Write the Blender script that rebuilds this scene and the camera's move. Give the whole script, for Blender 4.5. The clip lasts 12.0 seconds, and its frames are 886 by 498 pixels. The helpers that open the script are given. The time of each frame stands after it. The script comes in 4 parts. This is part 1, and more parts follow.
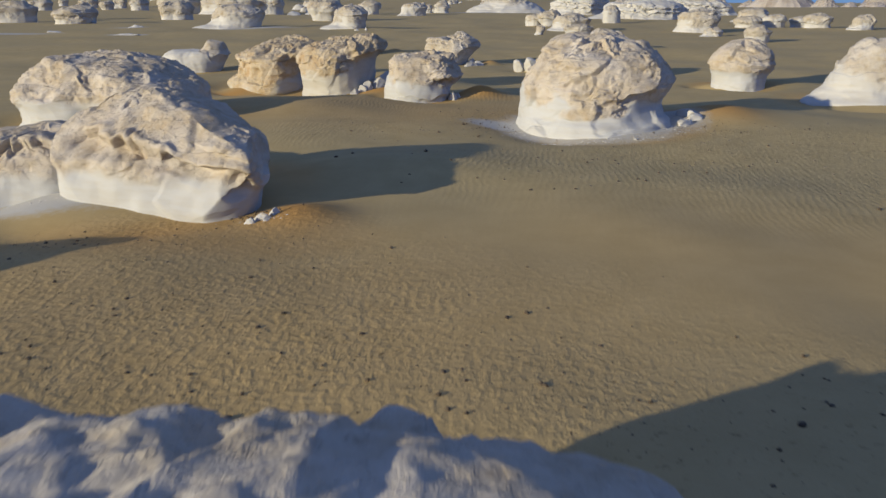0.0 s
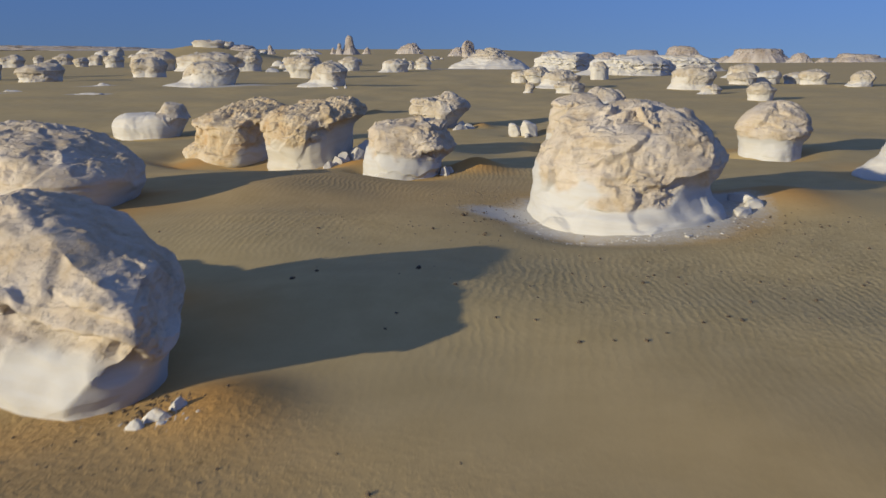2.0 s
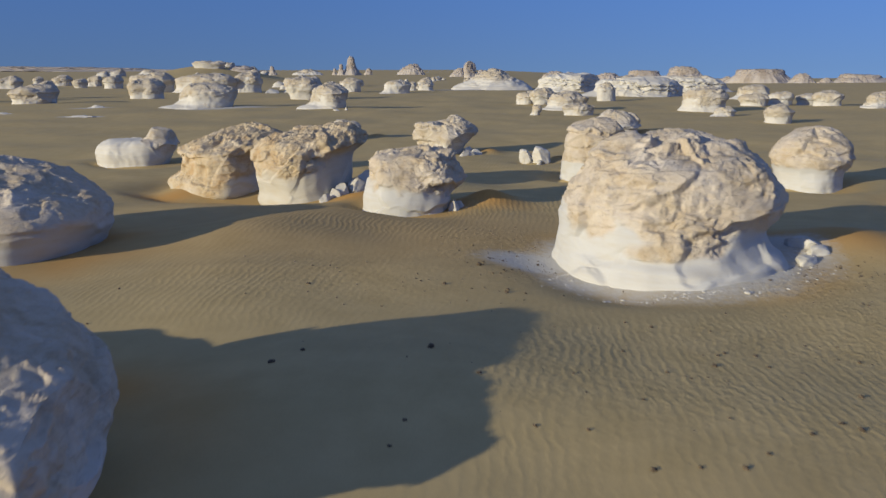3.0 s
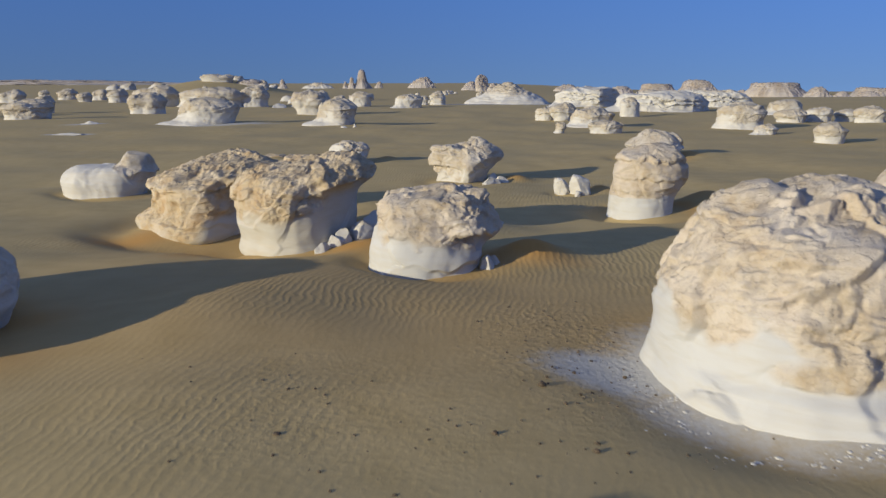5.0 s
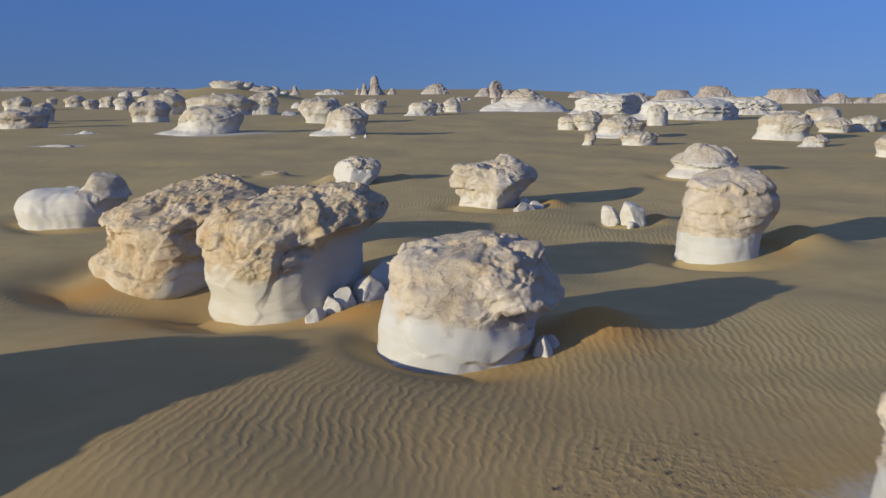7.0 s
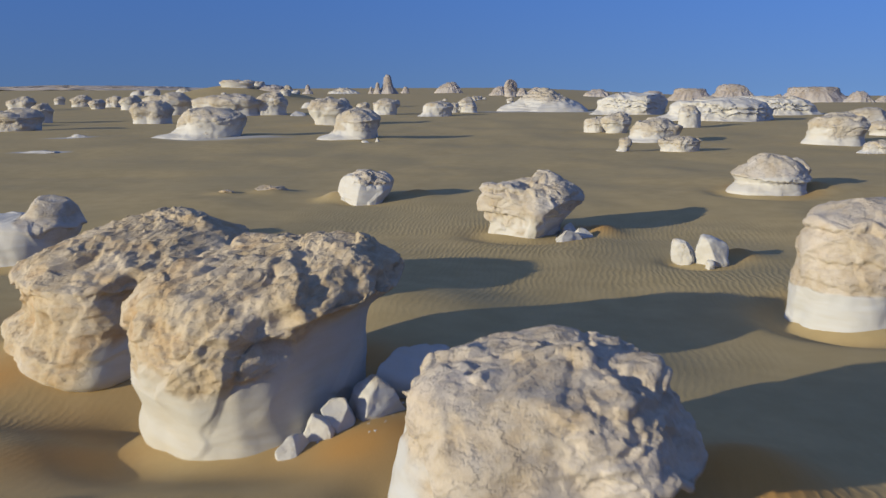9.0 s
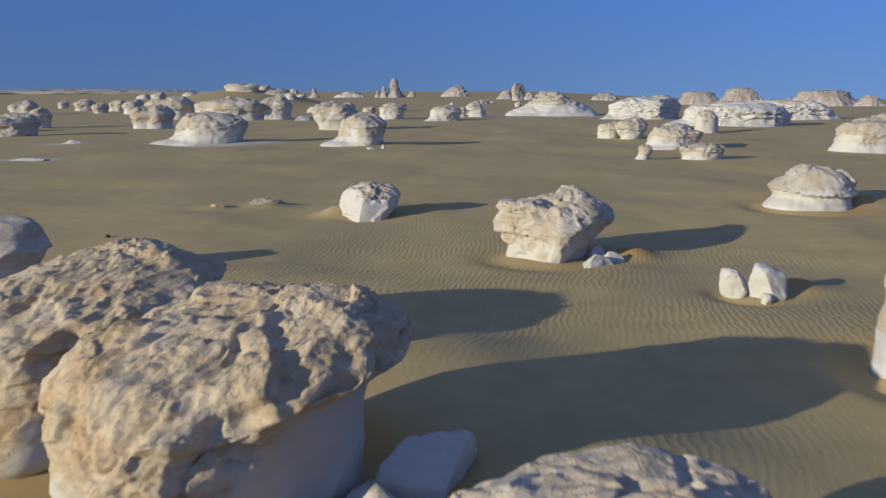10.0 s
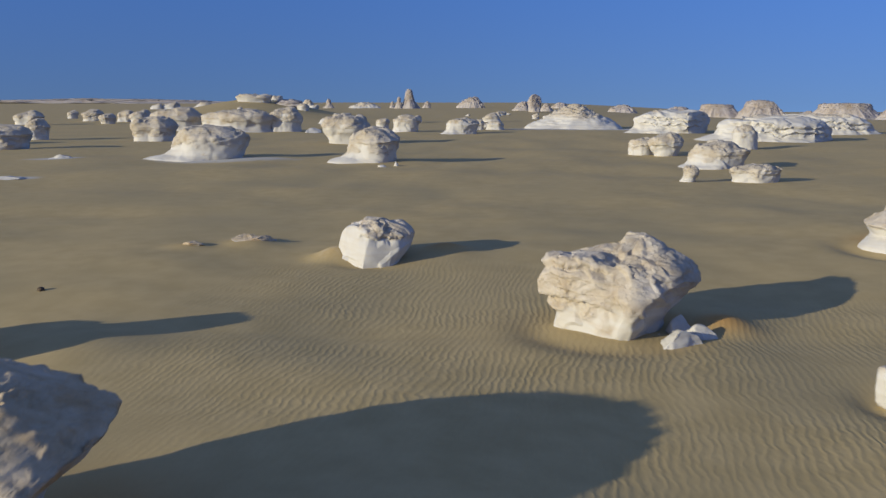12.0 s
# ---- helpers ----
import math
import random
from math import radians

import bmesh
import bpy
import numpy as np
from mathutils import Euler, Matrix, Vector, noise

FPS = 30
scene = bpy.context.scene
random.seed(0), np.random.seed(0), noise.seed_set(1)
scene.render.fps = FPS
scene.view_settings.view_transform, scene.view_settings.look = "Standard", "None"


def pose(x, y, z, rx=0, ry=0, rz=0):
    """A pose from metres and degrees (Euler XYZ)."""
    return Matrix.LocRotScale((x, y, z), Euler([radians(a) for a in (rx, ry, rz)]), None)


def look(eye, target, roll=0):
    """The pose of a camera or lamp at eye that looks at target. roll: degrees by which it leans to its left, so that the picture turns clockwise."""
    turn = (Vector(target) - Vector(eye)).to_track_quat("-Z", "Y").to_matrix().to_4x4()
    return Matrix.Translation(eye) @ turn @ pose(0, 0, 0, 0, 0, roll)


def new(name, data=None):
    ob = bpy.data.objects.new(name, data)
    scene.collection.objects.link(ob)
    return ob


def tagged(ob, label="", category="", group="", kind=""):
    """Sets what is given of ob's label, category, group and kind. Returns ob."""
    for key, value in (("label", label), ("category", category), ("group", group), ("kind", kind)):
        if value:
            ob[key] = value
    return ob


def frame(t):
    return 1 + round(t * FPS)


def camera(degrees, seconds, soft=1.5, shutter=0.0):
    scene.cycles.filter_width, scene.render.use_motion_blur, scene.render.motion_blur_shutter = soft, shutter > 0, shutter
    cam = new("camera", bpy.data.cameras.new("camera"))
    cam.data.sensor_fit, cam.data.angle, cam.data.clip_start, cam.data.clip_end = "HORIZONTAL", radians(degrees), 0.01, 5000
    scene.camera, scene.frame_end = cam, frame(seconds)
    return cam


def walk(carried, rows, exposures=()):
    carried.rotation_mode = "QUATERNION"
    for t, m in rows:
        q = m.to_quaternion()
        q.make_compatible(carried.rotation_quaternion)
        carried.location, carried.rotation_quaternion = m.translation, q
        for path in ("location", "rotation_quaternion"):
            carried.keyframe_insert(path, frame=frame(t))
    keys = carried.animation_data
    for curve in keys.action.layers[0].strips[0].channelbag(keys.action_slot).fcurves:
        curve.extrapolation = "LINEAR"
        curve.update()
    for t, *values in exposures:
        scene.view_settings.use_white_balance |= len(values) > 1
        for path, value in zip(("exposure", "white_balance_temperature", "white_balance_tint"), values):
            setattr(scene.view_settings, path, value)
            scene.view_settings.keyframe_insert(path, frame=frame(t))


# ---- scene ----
cam = camera(56.8, 12.0, shutter=0.5)
METRES, EYE, TILT, LEAN, TURN = 35.4, 4.0, -17.4, 0.0, 0.0
ROWS = [
    (0.0, 0.0, 0.0, 0.0, -0.0, 0.0, -0.0),
    (0.5, -0.0021, 0.0373, 0.0116, -0.29, 0.93, 0.04),
    (1.0, -0.0042, 0.0777, 0.0245, -0.55, 2.02, 0.19),
    (1.5, -0.0064, 0.1156, 0.0366, -0.83, 2.71, 0.21),
    (2.0, -0.0086, 0.1568, 0.0501, -1.25, 3.64, 0.49),
    (2.5, -0.0108, 0.1955, 0.0625, -1.34, 4.27, 0.53),
    (3.0, -0.0133, 0.237, 0.0762, -1.15, 5.01, 0.51),
    (5.0, -0.0229, 0.3959, 0.1286, -0.47, 5.9, 0.29),
    (5.5, -0.0254, 0.4342, 0.1412, -0.23, 6.22, 0.25),
    (6.0, -0.0283, 0.4746, 0.1546, 0.12, 6.32, 0.06),
    (6.5, -0.031, 0.5119, 0.1669, 0.26, 6.34, 0.05),
    (8.5, -0.0434, 0.6663, 0.2186, 0.99, 6.18, -0.07),
    (9.0, -0.0468, 0.7066, 0.232, 1.26, 6.22, -0.14),
    (9.5, -0.05, 0.7451, 0.2449, 1.51, 6.29, -0.26),
    (10.0, -0.0536, 0.7864, 0.2586, 1.69, 6.46, -0.28),
    (10.5, -0.0569, 0.8254, 0.2717, 1.97, 6.57, -0.42),
    (11.0, -0.0604, 0.867, 0.2856, 2.19, 6.7, -0.56),
    (11.5, -0.0637, 0.9064, 0.2986, 2.35, 6.99, -0.62),
    (12.0, -0.0674, 0.9475, 0.3123, 2.59, 7.19, -0.8),
]
walk(cam, [(t, pose(0, 0, EYE, TILT, LEAN, TURN) @ pose(METRES * x, METRES * y, METRES * z, 90 + pitch, roll, yaw)) for t, x, y, z, yaw, pitch, roll in ROWS],
     exposures=[(0.0, 0.0, 6620, 7), (1.2, 0.0, 6850, 8), (2.2, 0.0, 6800, 8), (3.2, 0.0, 6640, 7), (6.5, 0.0, 6480, 8), (9.0, 0.0, 6380, 8), (12.0, 0.0, 6370, 8)])

# ---- daylight ----
SUN_TURN, SUN_HEIGHT = 34.5, 13.6      # the way the shadows run, from +x towards +y; height over the horizon
world = bpy.data.worlds.new("sky")
scene.world = world
world.use_nodes = True
wn, wl = world.node_tree.nodes, world.node_tree.links
sky = wn.new("ShaderNodeTexSky")
sky.sky_type, sky.sun_disc = "NISHITA", False
sky.sun_elevation = radians(SUN_HEIGHT)
sky.sun_rotation = radians(270.0 - SUN_TURN)
sky.altitude, sky.air_density, sky.dust_density, sky.ozone_density = 200.0, 1.0, 0.6, 3.0
w_geo = wn.new("ShaderNodeTexCoord")
w_sep, w_com = wn.new("ShaderNodeSeparateXYZ"), wn.new("ShaderNodeCombineXYZ")
w_lift = wn.new("ShaderNodeMath")
w_lift.operation = "MULTIPLY_ADD"
w_lift.inputs[1].default_value, w_lift.inputs[2].default_value = 1.2, 0.22
wl.new(w_geo.outputs["Generated"], w_sep.inputs[0])
wl.new(w_sep.outputs["X"], w_com.inputs["X"])
wl.new(w_sep.outputs["Y"], w_com.inputs["Y"])
wl.new(w_sep.outputs["Z"], w_lift.inputs[0])
wl.new(w_lift.outputs[0], w_com.inputs["Z"])
wl.new(w_com.outputs[0], sky.inputs["Vector"])
# hazy low down, deeper and brighter blue overhead
w_rise = wn.new("ShaderNodeValToRGB")
w_rise.color_ramp.elements[0].color = (0.60, 0.62, 0.80, 1)
w_rise.color_ramp.elements[1].position, w_rise.color_ramp.elements[1].color = 0.7, (2.8, 2.12, 2.15, 1)
w_band = w_rise.color_ramp.elements.new(0.2)
w_band.color = (0.66, 0.91, 1.50, 1)
w_tint = wn.new("ShaderNodeMixRGB")
w_tint.blend_type, w_tint.inputs[0].default_value = "MULTIPLY", 1.0
wl.new(w_sep.outputs["Z"], w_rise.inputs[0])
wl.new(sky.outputs[0], w_tint.inputs[1])
wl.new(w_rise.outputs[0], w_tint.inputs[2])
w_deep = wn.new("ShaderNodeHueSaturation")
w_deep.inputs["Saturation"].default_value = 1.0
wl.new(w_tint.outputs[0], w_deep.inputs["Color"])
wl.new(w_deep.outputs[0], wn["Background"].inputs["Color"])
wn["Background"].inputs["Strength"].default_value = 0.130

sun_data = bpy.data.lights.new("sun", "SUN")
sun_data.energy, sun_data.angle, sun_data.color = 4.75, radians(0.6), (1.0, 0.875, 0.62)
sun = new("sun", sun_data)
a, e = radians(SUN_TURN), radians(SUN_HEIGHT)
sun.matrix_world = look((-60 * math.cos(a), -60 * math.sin(a), 60 * math.tan(e)), (0, 0, 0))


# ---- noise on arrays ----
def _hash(i, j, k, seed):
    h = (i * 374761393 + j * 668265263 + k * 2147483647 + seed * 1274126177) & 0xFFFFFFFF
    h = ((h ^ (h >> 13)) * 1274126177) & 0xFFFFFFFF
    h = ((h ^ (h >> 16)) * 2246822519) & 0xFFFFFFFF
    return (h ^ (h >> 15)) & 0xFFFFFFFF


def noise3(p, seed=0):
    """Gradient noise, about -1 to 1, at the points p (n x 3)."""
    c = np.floor(p).astype(np.int64)
    f = p - c
    u = f * f * f * (f * (f * 6 - 15) + 10)
    out = np.zeros(len(p))
    for dx in (0, 1):
        for dy in (0, 1):
            for dz in (0, 1):
                h = _hash(c[:, 0] + dx, c[:, 1] + dy, c[:, 2] + dz, seed)
                gx = ((h & 1023) / 511.5) - 1
                gy = (((h >> 10) & 1023) / 511.5) - 1
                gz_ = (((h >> 20) & 1023) / 511.5) - 1
                w = (u[:, 0] if dx else 1 - u[:, 0]) * (u[:, 1] if dy else 1 - u[:, 1]) * (u[:, 2] if dz else 1 - u[:, 2])
                out += w * (gx * (f[:, 0] - dx) + gy * (f[:, 1] - dy) + gz_ * (f[:, 2] - dz))
    return out * 1.3


def fbm(p, octaves=3, seed=0, gain=0.5):
    out, amp = np.zeros(len(p)), 1.0
    for n in range(octaves):
        out += amp * noise3(p * 2.03 ** n + 17.3 * n, seed + n)
        amp *= gain
    return out


def smooth(a0, a1, v):
    s = np.clip((v - a0) / (a1 - a0), 0, 1)
    return s * s * (3 - 2 * s)


def cells(p, seed=0):
    """Distance to the nearest of one jittered seed a cell, and to the second."""
    c = np.floor(p).astype(np.int64)
    d1, d2 = np.full(len(p), 9.0), np.full(len(p), 9.0)
    for dx in (-1, 0, 1):
        for dy in (-1, 0, 1):
            for dz in (-1, 0, 1):
                h = _hash(c[:, 0] + dx, c[:, 1] + dy, c[:, 2] + dz, seed)
                q = np.stack([(h & 1023) / 1023, ((h >> 10) & 1023) / 1023, ((h >> 20) & 1023) / 1023], 1)
                d = np.linalg.norm(c + (dx, dy, dz) + q - p, axis=1)
                d2 = np.minimum(d2, np.maximum(d1, d))
                d1 = np.minimum(d1, d)
    return d1, d2


def facets(p, seed=0, rim=0.10):
    """Flat chips: each jittered cell is a plane with a tilt and a height of its own; about -1 to 1."""
    c = np.floor(p).astype(np.int64)
    d1, d2 = np.full(len(p), 9.0), np.full(len(p), 9.0)
    v1, v2 = np.zeros(len(p)), np.zeros(len(p))
    for dx in (-1, 0, 1):
        for dy in (-1, 0, 1):
            for dz in (-1, 0, 1):
                h = _hash(c[:, 0] + dx, c[:, 1] + dy, c[:, 2] + dz, seed)
                q = np.stack([(h & 255) / 255, ((h >> 8) & 255) / 255, ((h >> 16) & 255) / 255], 1)
                off = p - (c + (dx, dy, dz) + q)
                d = np.sqrt((off * off).sum(1))
                lean = ((h >> 3) & 63) / 31.5 - 1, ((h >> 11) & 63) / 31.5 - 1, ((h >> 19) & 63) / 31.5 - 1
                v = ((h >> 24) & 255) / 255 - 0.5 + 0.75 * (off[:, 0] * lean[0] + off[:, 1] * lean[1] + off[:, 2] * lean[2])
                first, second = d < d1, (d >= d1) & (d < d2)
                v2, d2 = np.where(first, v1, np.where(second, v, v2)), np.where(first, d1, np.where(second, d, d2))
                v1, d1 = np.where(first, v, v1), np.where(first, d, d1)
    w = 0.5 + 0.5 * smooth(0, rim, d2 - d1)
    return v1 * w + v2 * (1 - w)


# ---- materials ----
class Nodes:
    def __init__(self, name):
        self.mat = bpy.data.materials.new(name)
        self.mat.use_nodes = True
        self.tree = self.mat.node_tree
        self.bsdf = self.tree.nodes["Principled BSDF"]

    def add(self, kind, **values):
        n = self.tree.nodes.new(kind)
        for key, v in values.items():
            if key in ("operation", "data_type", "blend_type", "attribute_name", "wave_type", "bands_direction", "feature", "noise_dimensions", "wave_profile"):
                setattr(n, key, v)
            else:
                n.inputs[key.replace("_", " ")].default_value = v
        return n

    def link(self, a, b):
        self.tree.links.new(a, b)

    def coords(self, scale=(1, 1, 1)):
        t = self.add("ShaderNodeTexCoord")
        m = self.add("ShaderNodeMapping")
        m.inputs["Scale"].default_value = scale
        self.link(t.outputs["Object"], m.inputs["Vector"])
        return m.outputs[0]

    def noise(self, vec, scale, detail=4.0, rough=0.55):
        n = self.add("ShaderNodeTexNoise", Scale=scale, Detail=detail, Roughness=rough)
        self.link(vec, n.inputs["Vector"])
        return n.outputs["Fac"]

    def ramp(self, fac, *stops):
        n = self.add("ShaderNodeValToRGB")
        while len(n.color_ramp.elements) < len(stops):
            n.color_ramp.elements.new(0.5)
        for el, (pos, col) in zip(n.color_ramp.elements, stops):
            el.position = pos
            el.color = (*col, 1) if len(col) == 3 else col
        self.link(fac, n.inputs[0])
        return n.outputs[0]

    def mix(self, fac, c1, c2, blend="MIX"):
        n = self.add("ShaderNodeMixRGB", blend_type=blend)
        for sock, v in zip(n.inputs, (fac, c1, c2)):
            if isinstance(v, (int, float)):
                sock.default_value = v
            elif isinstance(v, tuple):
                sock.default_value = (*v, 1)
            else:
                self.link(v, sock)
        return n.outputs[0]

    def math(self, op, x, y=0.0):
        n = self.add("ShaderNodeMath", operation=op)
        for sock, v in zip(n.inputs, (x, y)):
            if isinstance(v, (int, float)):
                sock.default_value = v
            else:
                self.link(v, sock)
        return n.outputs[0]

    def attr(self, name):
        return self.add("ShaderNodeAttribute", attribute_name=name).outputs["Fac"]

    def bump(self, height, strength, distance, normal=None):
        n = self.add("ShaderNodeBump", Strength=strength, Distance=distance)
        self.link(height, n.inputs["Height"])
        if normal is not None:
            self.link(normal, n.inputs["Normal"])
        return n.outputs[0]

    def done(self, colour, rough=0.9, normal=None):
        if isinstance(colour, tuple):
            self.bsdf.inputs["Base Color"].default_value = (*colour, 1)
        else:
            self.link(colour, self.bsdf.inputs["Base Color"])
        self.bsdf.inputs["Roughness"].default_value = rough
        self.bsdf.inputs["Specular IOR Level"].default_value = 0.15
        if normal is not None:
            self.link(normal, self.bsdf.inputs["Normal"])
        return self.mat


def rock_material(name, tan, chalk, scale=1.0, stain=0.15):
    n = Nodes(name)
    v = n.coords((scale, scale, scale))
    flat = n.coords((0.8 * scale, 0.8 * scale, 5 * scale))
    big, mid, fine, bed = n.noise(v, 0.9, 3), n.noise(v, 5, 5), n.noise(v, 38, 4, 0.65), n.noise(flat, 1.6, 4)
    crust = n.attr("crust")
    dark = tuple(c * k for c, k in zip(tan, (0.86, 0.80, 0.71)))
    light = tuple(min(0.86, c * k) for c, k in zip(tan, (1.14, 1.18, 1.28)))
    c_tan = n.mix(n.ramp(mid, (0.32, (0, 0, 0)), (0.62, (1, 1, 1))), dark, tan)
    c_tan = n.mix(n.ramp(big, (0.42, (0, 0, 0)), (0.68, (1, 1, 1))), c_tan, light)
    rust = n.math("MULTIPLY", n.ramp(n.noise(n.coords((0.9 * scale, 0.9 * scale, 1.6 * scale)), 1.3, 5, 0.62), (0.50, (0, 0, 0)), (0.68, (1, 1, 1))), stain)
    c_tan = n.mix(rust, c_tan, (0.40, 0.255, 0.115))
    c_white = n.mix(n.ramp(bed, (0.42, (0, 0, 0)), (0.7, (0.55, 0.55, 0.55))), chalk, tuple(c * k for c, k in zip(chalk, (0.93, 0.87, 0.77))))
    col = n.mix(crust, c_white, c_tan)
    speck = n.ramp(fine, (0.3, (0.78, 0.76, 0.72)), (0.5, (1, 1, 1)))
    col = n.mix(n.math("MULTIPLY", crust, 0.5), col, n.mix(1.0, col, speck, "MULTIPLY"))
    b_amp = n.math("MULTIPLY_ADD", crust, 0.85)
    n.tree.nodes[-1].inputs[2].default_value = 0.22
    h = n.math("MULTIPLY", n.math("ADD", n.math("MULTIPLY", fine, 0.35), n.math("MULTIPLY", n.noise(v, 14, 6, 0.6), 0.8)), b_amp)
    # thin torn flakes
    scars = n.math("MULTIPLY", n.ramp(n.noise(n.coords((scale, scale, 2.2 * scale)), 3.6, 6, 0.62), (0.47, (0, 0, 0)), (0.52, (1, 1, 1))), crust)
    return n.done(col, 0.92, n.bump(scars, 0.55, 0.022 / scale, n.bump(h, 0.5, 0.045 / scale)))


m_rock = rock_material("weathered_chalk", (0.488, 0.430, 0.355), (0.485, 0.492, 0.502))
m_rough = rock_material("pitted_chalk_crust", (0.47, 0.395, 0.29), (0.47, 0.455, 0.42), 1.0, 0.6)
m_white = rock_material("white_chalk", (0.475, 0.432, 0.372), (0.51, 0.505, 0.495))
m_far = rock_material("far_chalk", (0.445, 0.405, 0.345), (0.515, 0.51, 0.50), 0.35)
m_mesa = rock_material("far_limestone", (0.37, 0.335, 0.32), (0.42, 0.39, 0.375), 0.1)


def sand_material():
    n = Nodes("desert_sand")
    v = n.coords()
    big, mid, grain = n.noise(v, 0.12, 4), n.noise(v, 1.3, 5), n.noise(v, 60, 3, 0.7)
    col = n.mix(n.ramp(mid, (0.35, (0, 0, 0)), (0.65, (1, 1, 1))), (0.398, 0.313, 0.161), (0.454, 0.359, 0.192))
    col = n.mix(n.ramp(big, (0.40, (0, 0, 0)), (0.65, (0.6, 0.6, 0.6))), col, (0.356, 0.296, 0.172))
    col = n.mix(n.attr("orange"), col, (0.44, 0.24, 0.075))
    gravel = n.attr("gravel")
    dots = n.ramp(n.noise(v, 9, 3, 0.7), (0.28, (0.42, 0.40, 0.38)), (0.40, (1, 1, 1)))
    col = n.mix(gravel, col, n.mix(1.0, col, dots, "MULTIPLY"))
    chalky = n.attr("chalk")
    torn = n.math("SUBTRACT", n.math("MULTIPLY", chalky, 1.9), n.math("MULTIPLY", n.noise(v, 7, 6, 0.65), 0.9))
    col = n.mix(n.ramp(torn, (0.12, (0, 0, 0)), (0.75, (1, 1, 1))), col, (0.47, 0.465, 0.45))
    col = n.mix(0.35, col, n.mix(1.0, col, n.ramp(grain, (0.25, (0.72, 0.7, 0.66)), (0.7, (1.12, 1.1, 1.06))), "MULTIPLY"))
    # wind ripples: crests along y, bent by slow noise
    warp = n.add("ShaderNodeTexNoise", Scale=0.22, Detail=2.0)
    n.link(v, warp.inputs["Vector"])
    shift = n.add("ShaderNodeVectorMath", operation="MULTIPLY_ADD")
    shift.inputs[1].default_value = (1.3, 0.0, 0.0)
    n.link(warp.outputs["Color"], shift.inputs[0])
    n.link(v, shift.inputs[2])
    turn = n.add("ShaderNodeMapping")
    turn.inputs["Rotation"].default_value = (0, 0, radians(8))
    n.link(shift.outputs[0], turn.inputs["Vector"])
    wave = n.add("ShaderNodeTexWave", wave_type="BANDS", bands_direction="X", wave_profile="SIN", Scale=2.0, Distortion=5.5, Detail=2.5, Detail_Scale=1.5, Detail_Roughness=0.6)
    n.link(turn.outputs[0], wave.inputs["Vector"])
    ripple = n.math("MULTIPLY", n.math("POWER", wave.outputs["Fac"], 1.4), n.attr("ripple"))
    normal = n.bump(ripple, 1.0, 0.0058)
    lumps = n.math("MULTIPLY", n.ramp(n.noise(v, 7.5, 4, 0.6), (0.42, (0, 0, 0)), (0.72, (1, 1, 1))), n.math("ADD", n.math("MULTIPLY", gravel, 0.6), 0.02))
    normal = n.bump(lumps, 0.45, 0.05, normal)
    normal = n.bump(grain, 0.12, 0.01, normal)
    return n.done(col, 0.95, normal)


m_sand = sand_material()


def dark_stone_material():
    n = Nodes("dark_desert_stone")
    v = n.coords()
    col = n.ramp(n.noise(v, 14, 4), (0.3, (0.05, 0.04, 0.03)), (0.7, (0.14, 0.105, 0.075)))
    return n.done(col, 0.6, n.bump(n.noise(v, 30, 4), 0.5, 0.02))


m_stone = dark_stone_material()

# ---- the rocks of the plan: centre x, y, half widths, turn, height over the ground ----
def level(x, y):
    """The lie of the desert without its small forms."""
    z = np.interp(y, [0, 25, 33, 45, 52, 62, 85, 120], [0.05, 0.08, -0.2, -0.28, -0.38, -0.1, 0.0, 0.0])
    right = smooth(0.03, 0.33, x / np.maximum(np.hypot(x, y), 1.0)) * smooth(180, 420, y)
    z = z - right * np.interp(y, [180, 600, 3000, 5000], [0, 7.5, 34, 55])
    knoll = np.exp(-(((x + 66) / 20) ** 2 + ((y - 262) / 26) ** 2)) * 5.2
    return z + knoll


# the boulders round which the wind has worked: x, y, mean radius, strength
SCOURED = [(-6.3, 16.5, 2.6, 1.0), (-11.0, 26.8, 3.0, 1.0), (5.0, 26.2, 2.6, 0.8), (-0.9, 34.4, 1.4, 0.7), (-4.5, 37.9, 2.0, 1.1),
           (-8.3, 41.4, 2.6, 1.1), (-14.2, 49.4, 1.8, 0.8), (-5.6, 60.0, 1.2, 0.25), (0.5, 52.7, 1.5, 0.4), (4.95, 48.4, 0.8, 0.35),
           (6.5, 42.9, 1.4, 0.9), (11.5, 62.0, 1.7, 0.7), (13.7, 39.3, 1.5, 0.8), (17.2, 33.2, 2.5, 0.8), (-0.6, 2.4, 1.9, 0.6)]
RIPPLED = [(-2.2, 30.4, 4.8, 2.3, 0.6), (3.0, 19.0, 5.0, 3.0, 0.45), (8.5, 17.0, 5.0, 3.5, 0.4), (-3.0, 8.6, 4.5, 2.2, 0.35), (3.5, 34.0, 3.6, 3.0, 0.9),
           (-1.5, 45.5, 4.5, 3.0, 0.6), (-3.0, 55.5, 5.0, 3.2, 0.8), (4.0, 53.0, 4.5, 2.5, 0.8), (0.0, 40.0, 3.0, 2.0, 0.5), (-11.0, 37.0, 4.0, 2.0, 0.6),
           (-4.5, 24.0, 3.0, 2.5, 0.4), (5.0, 46.0, 4.0, 2.0, 0.9), (-4.0, 49.5, 4.5, 2.4, 0.8), (1.0, 50.0, 3.5, 1.8, 0.8)]
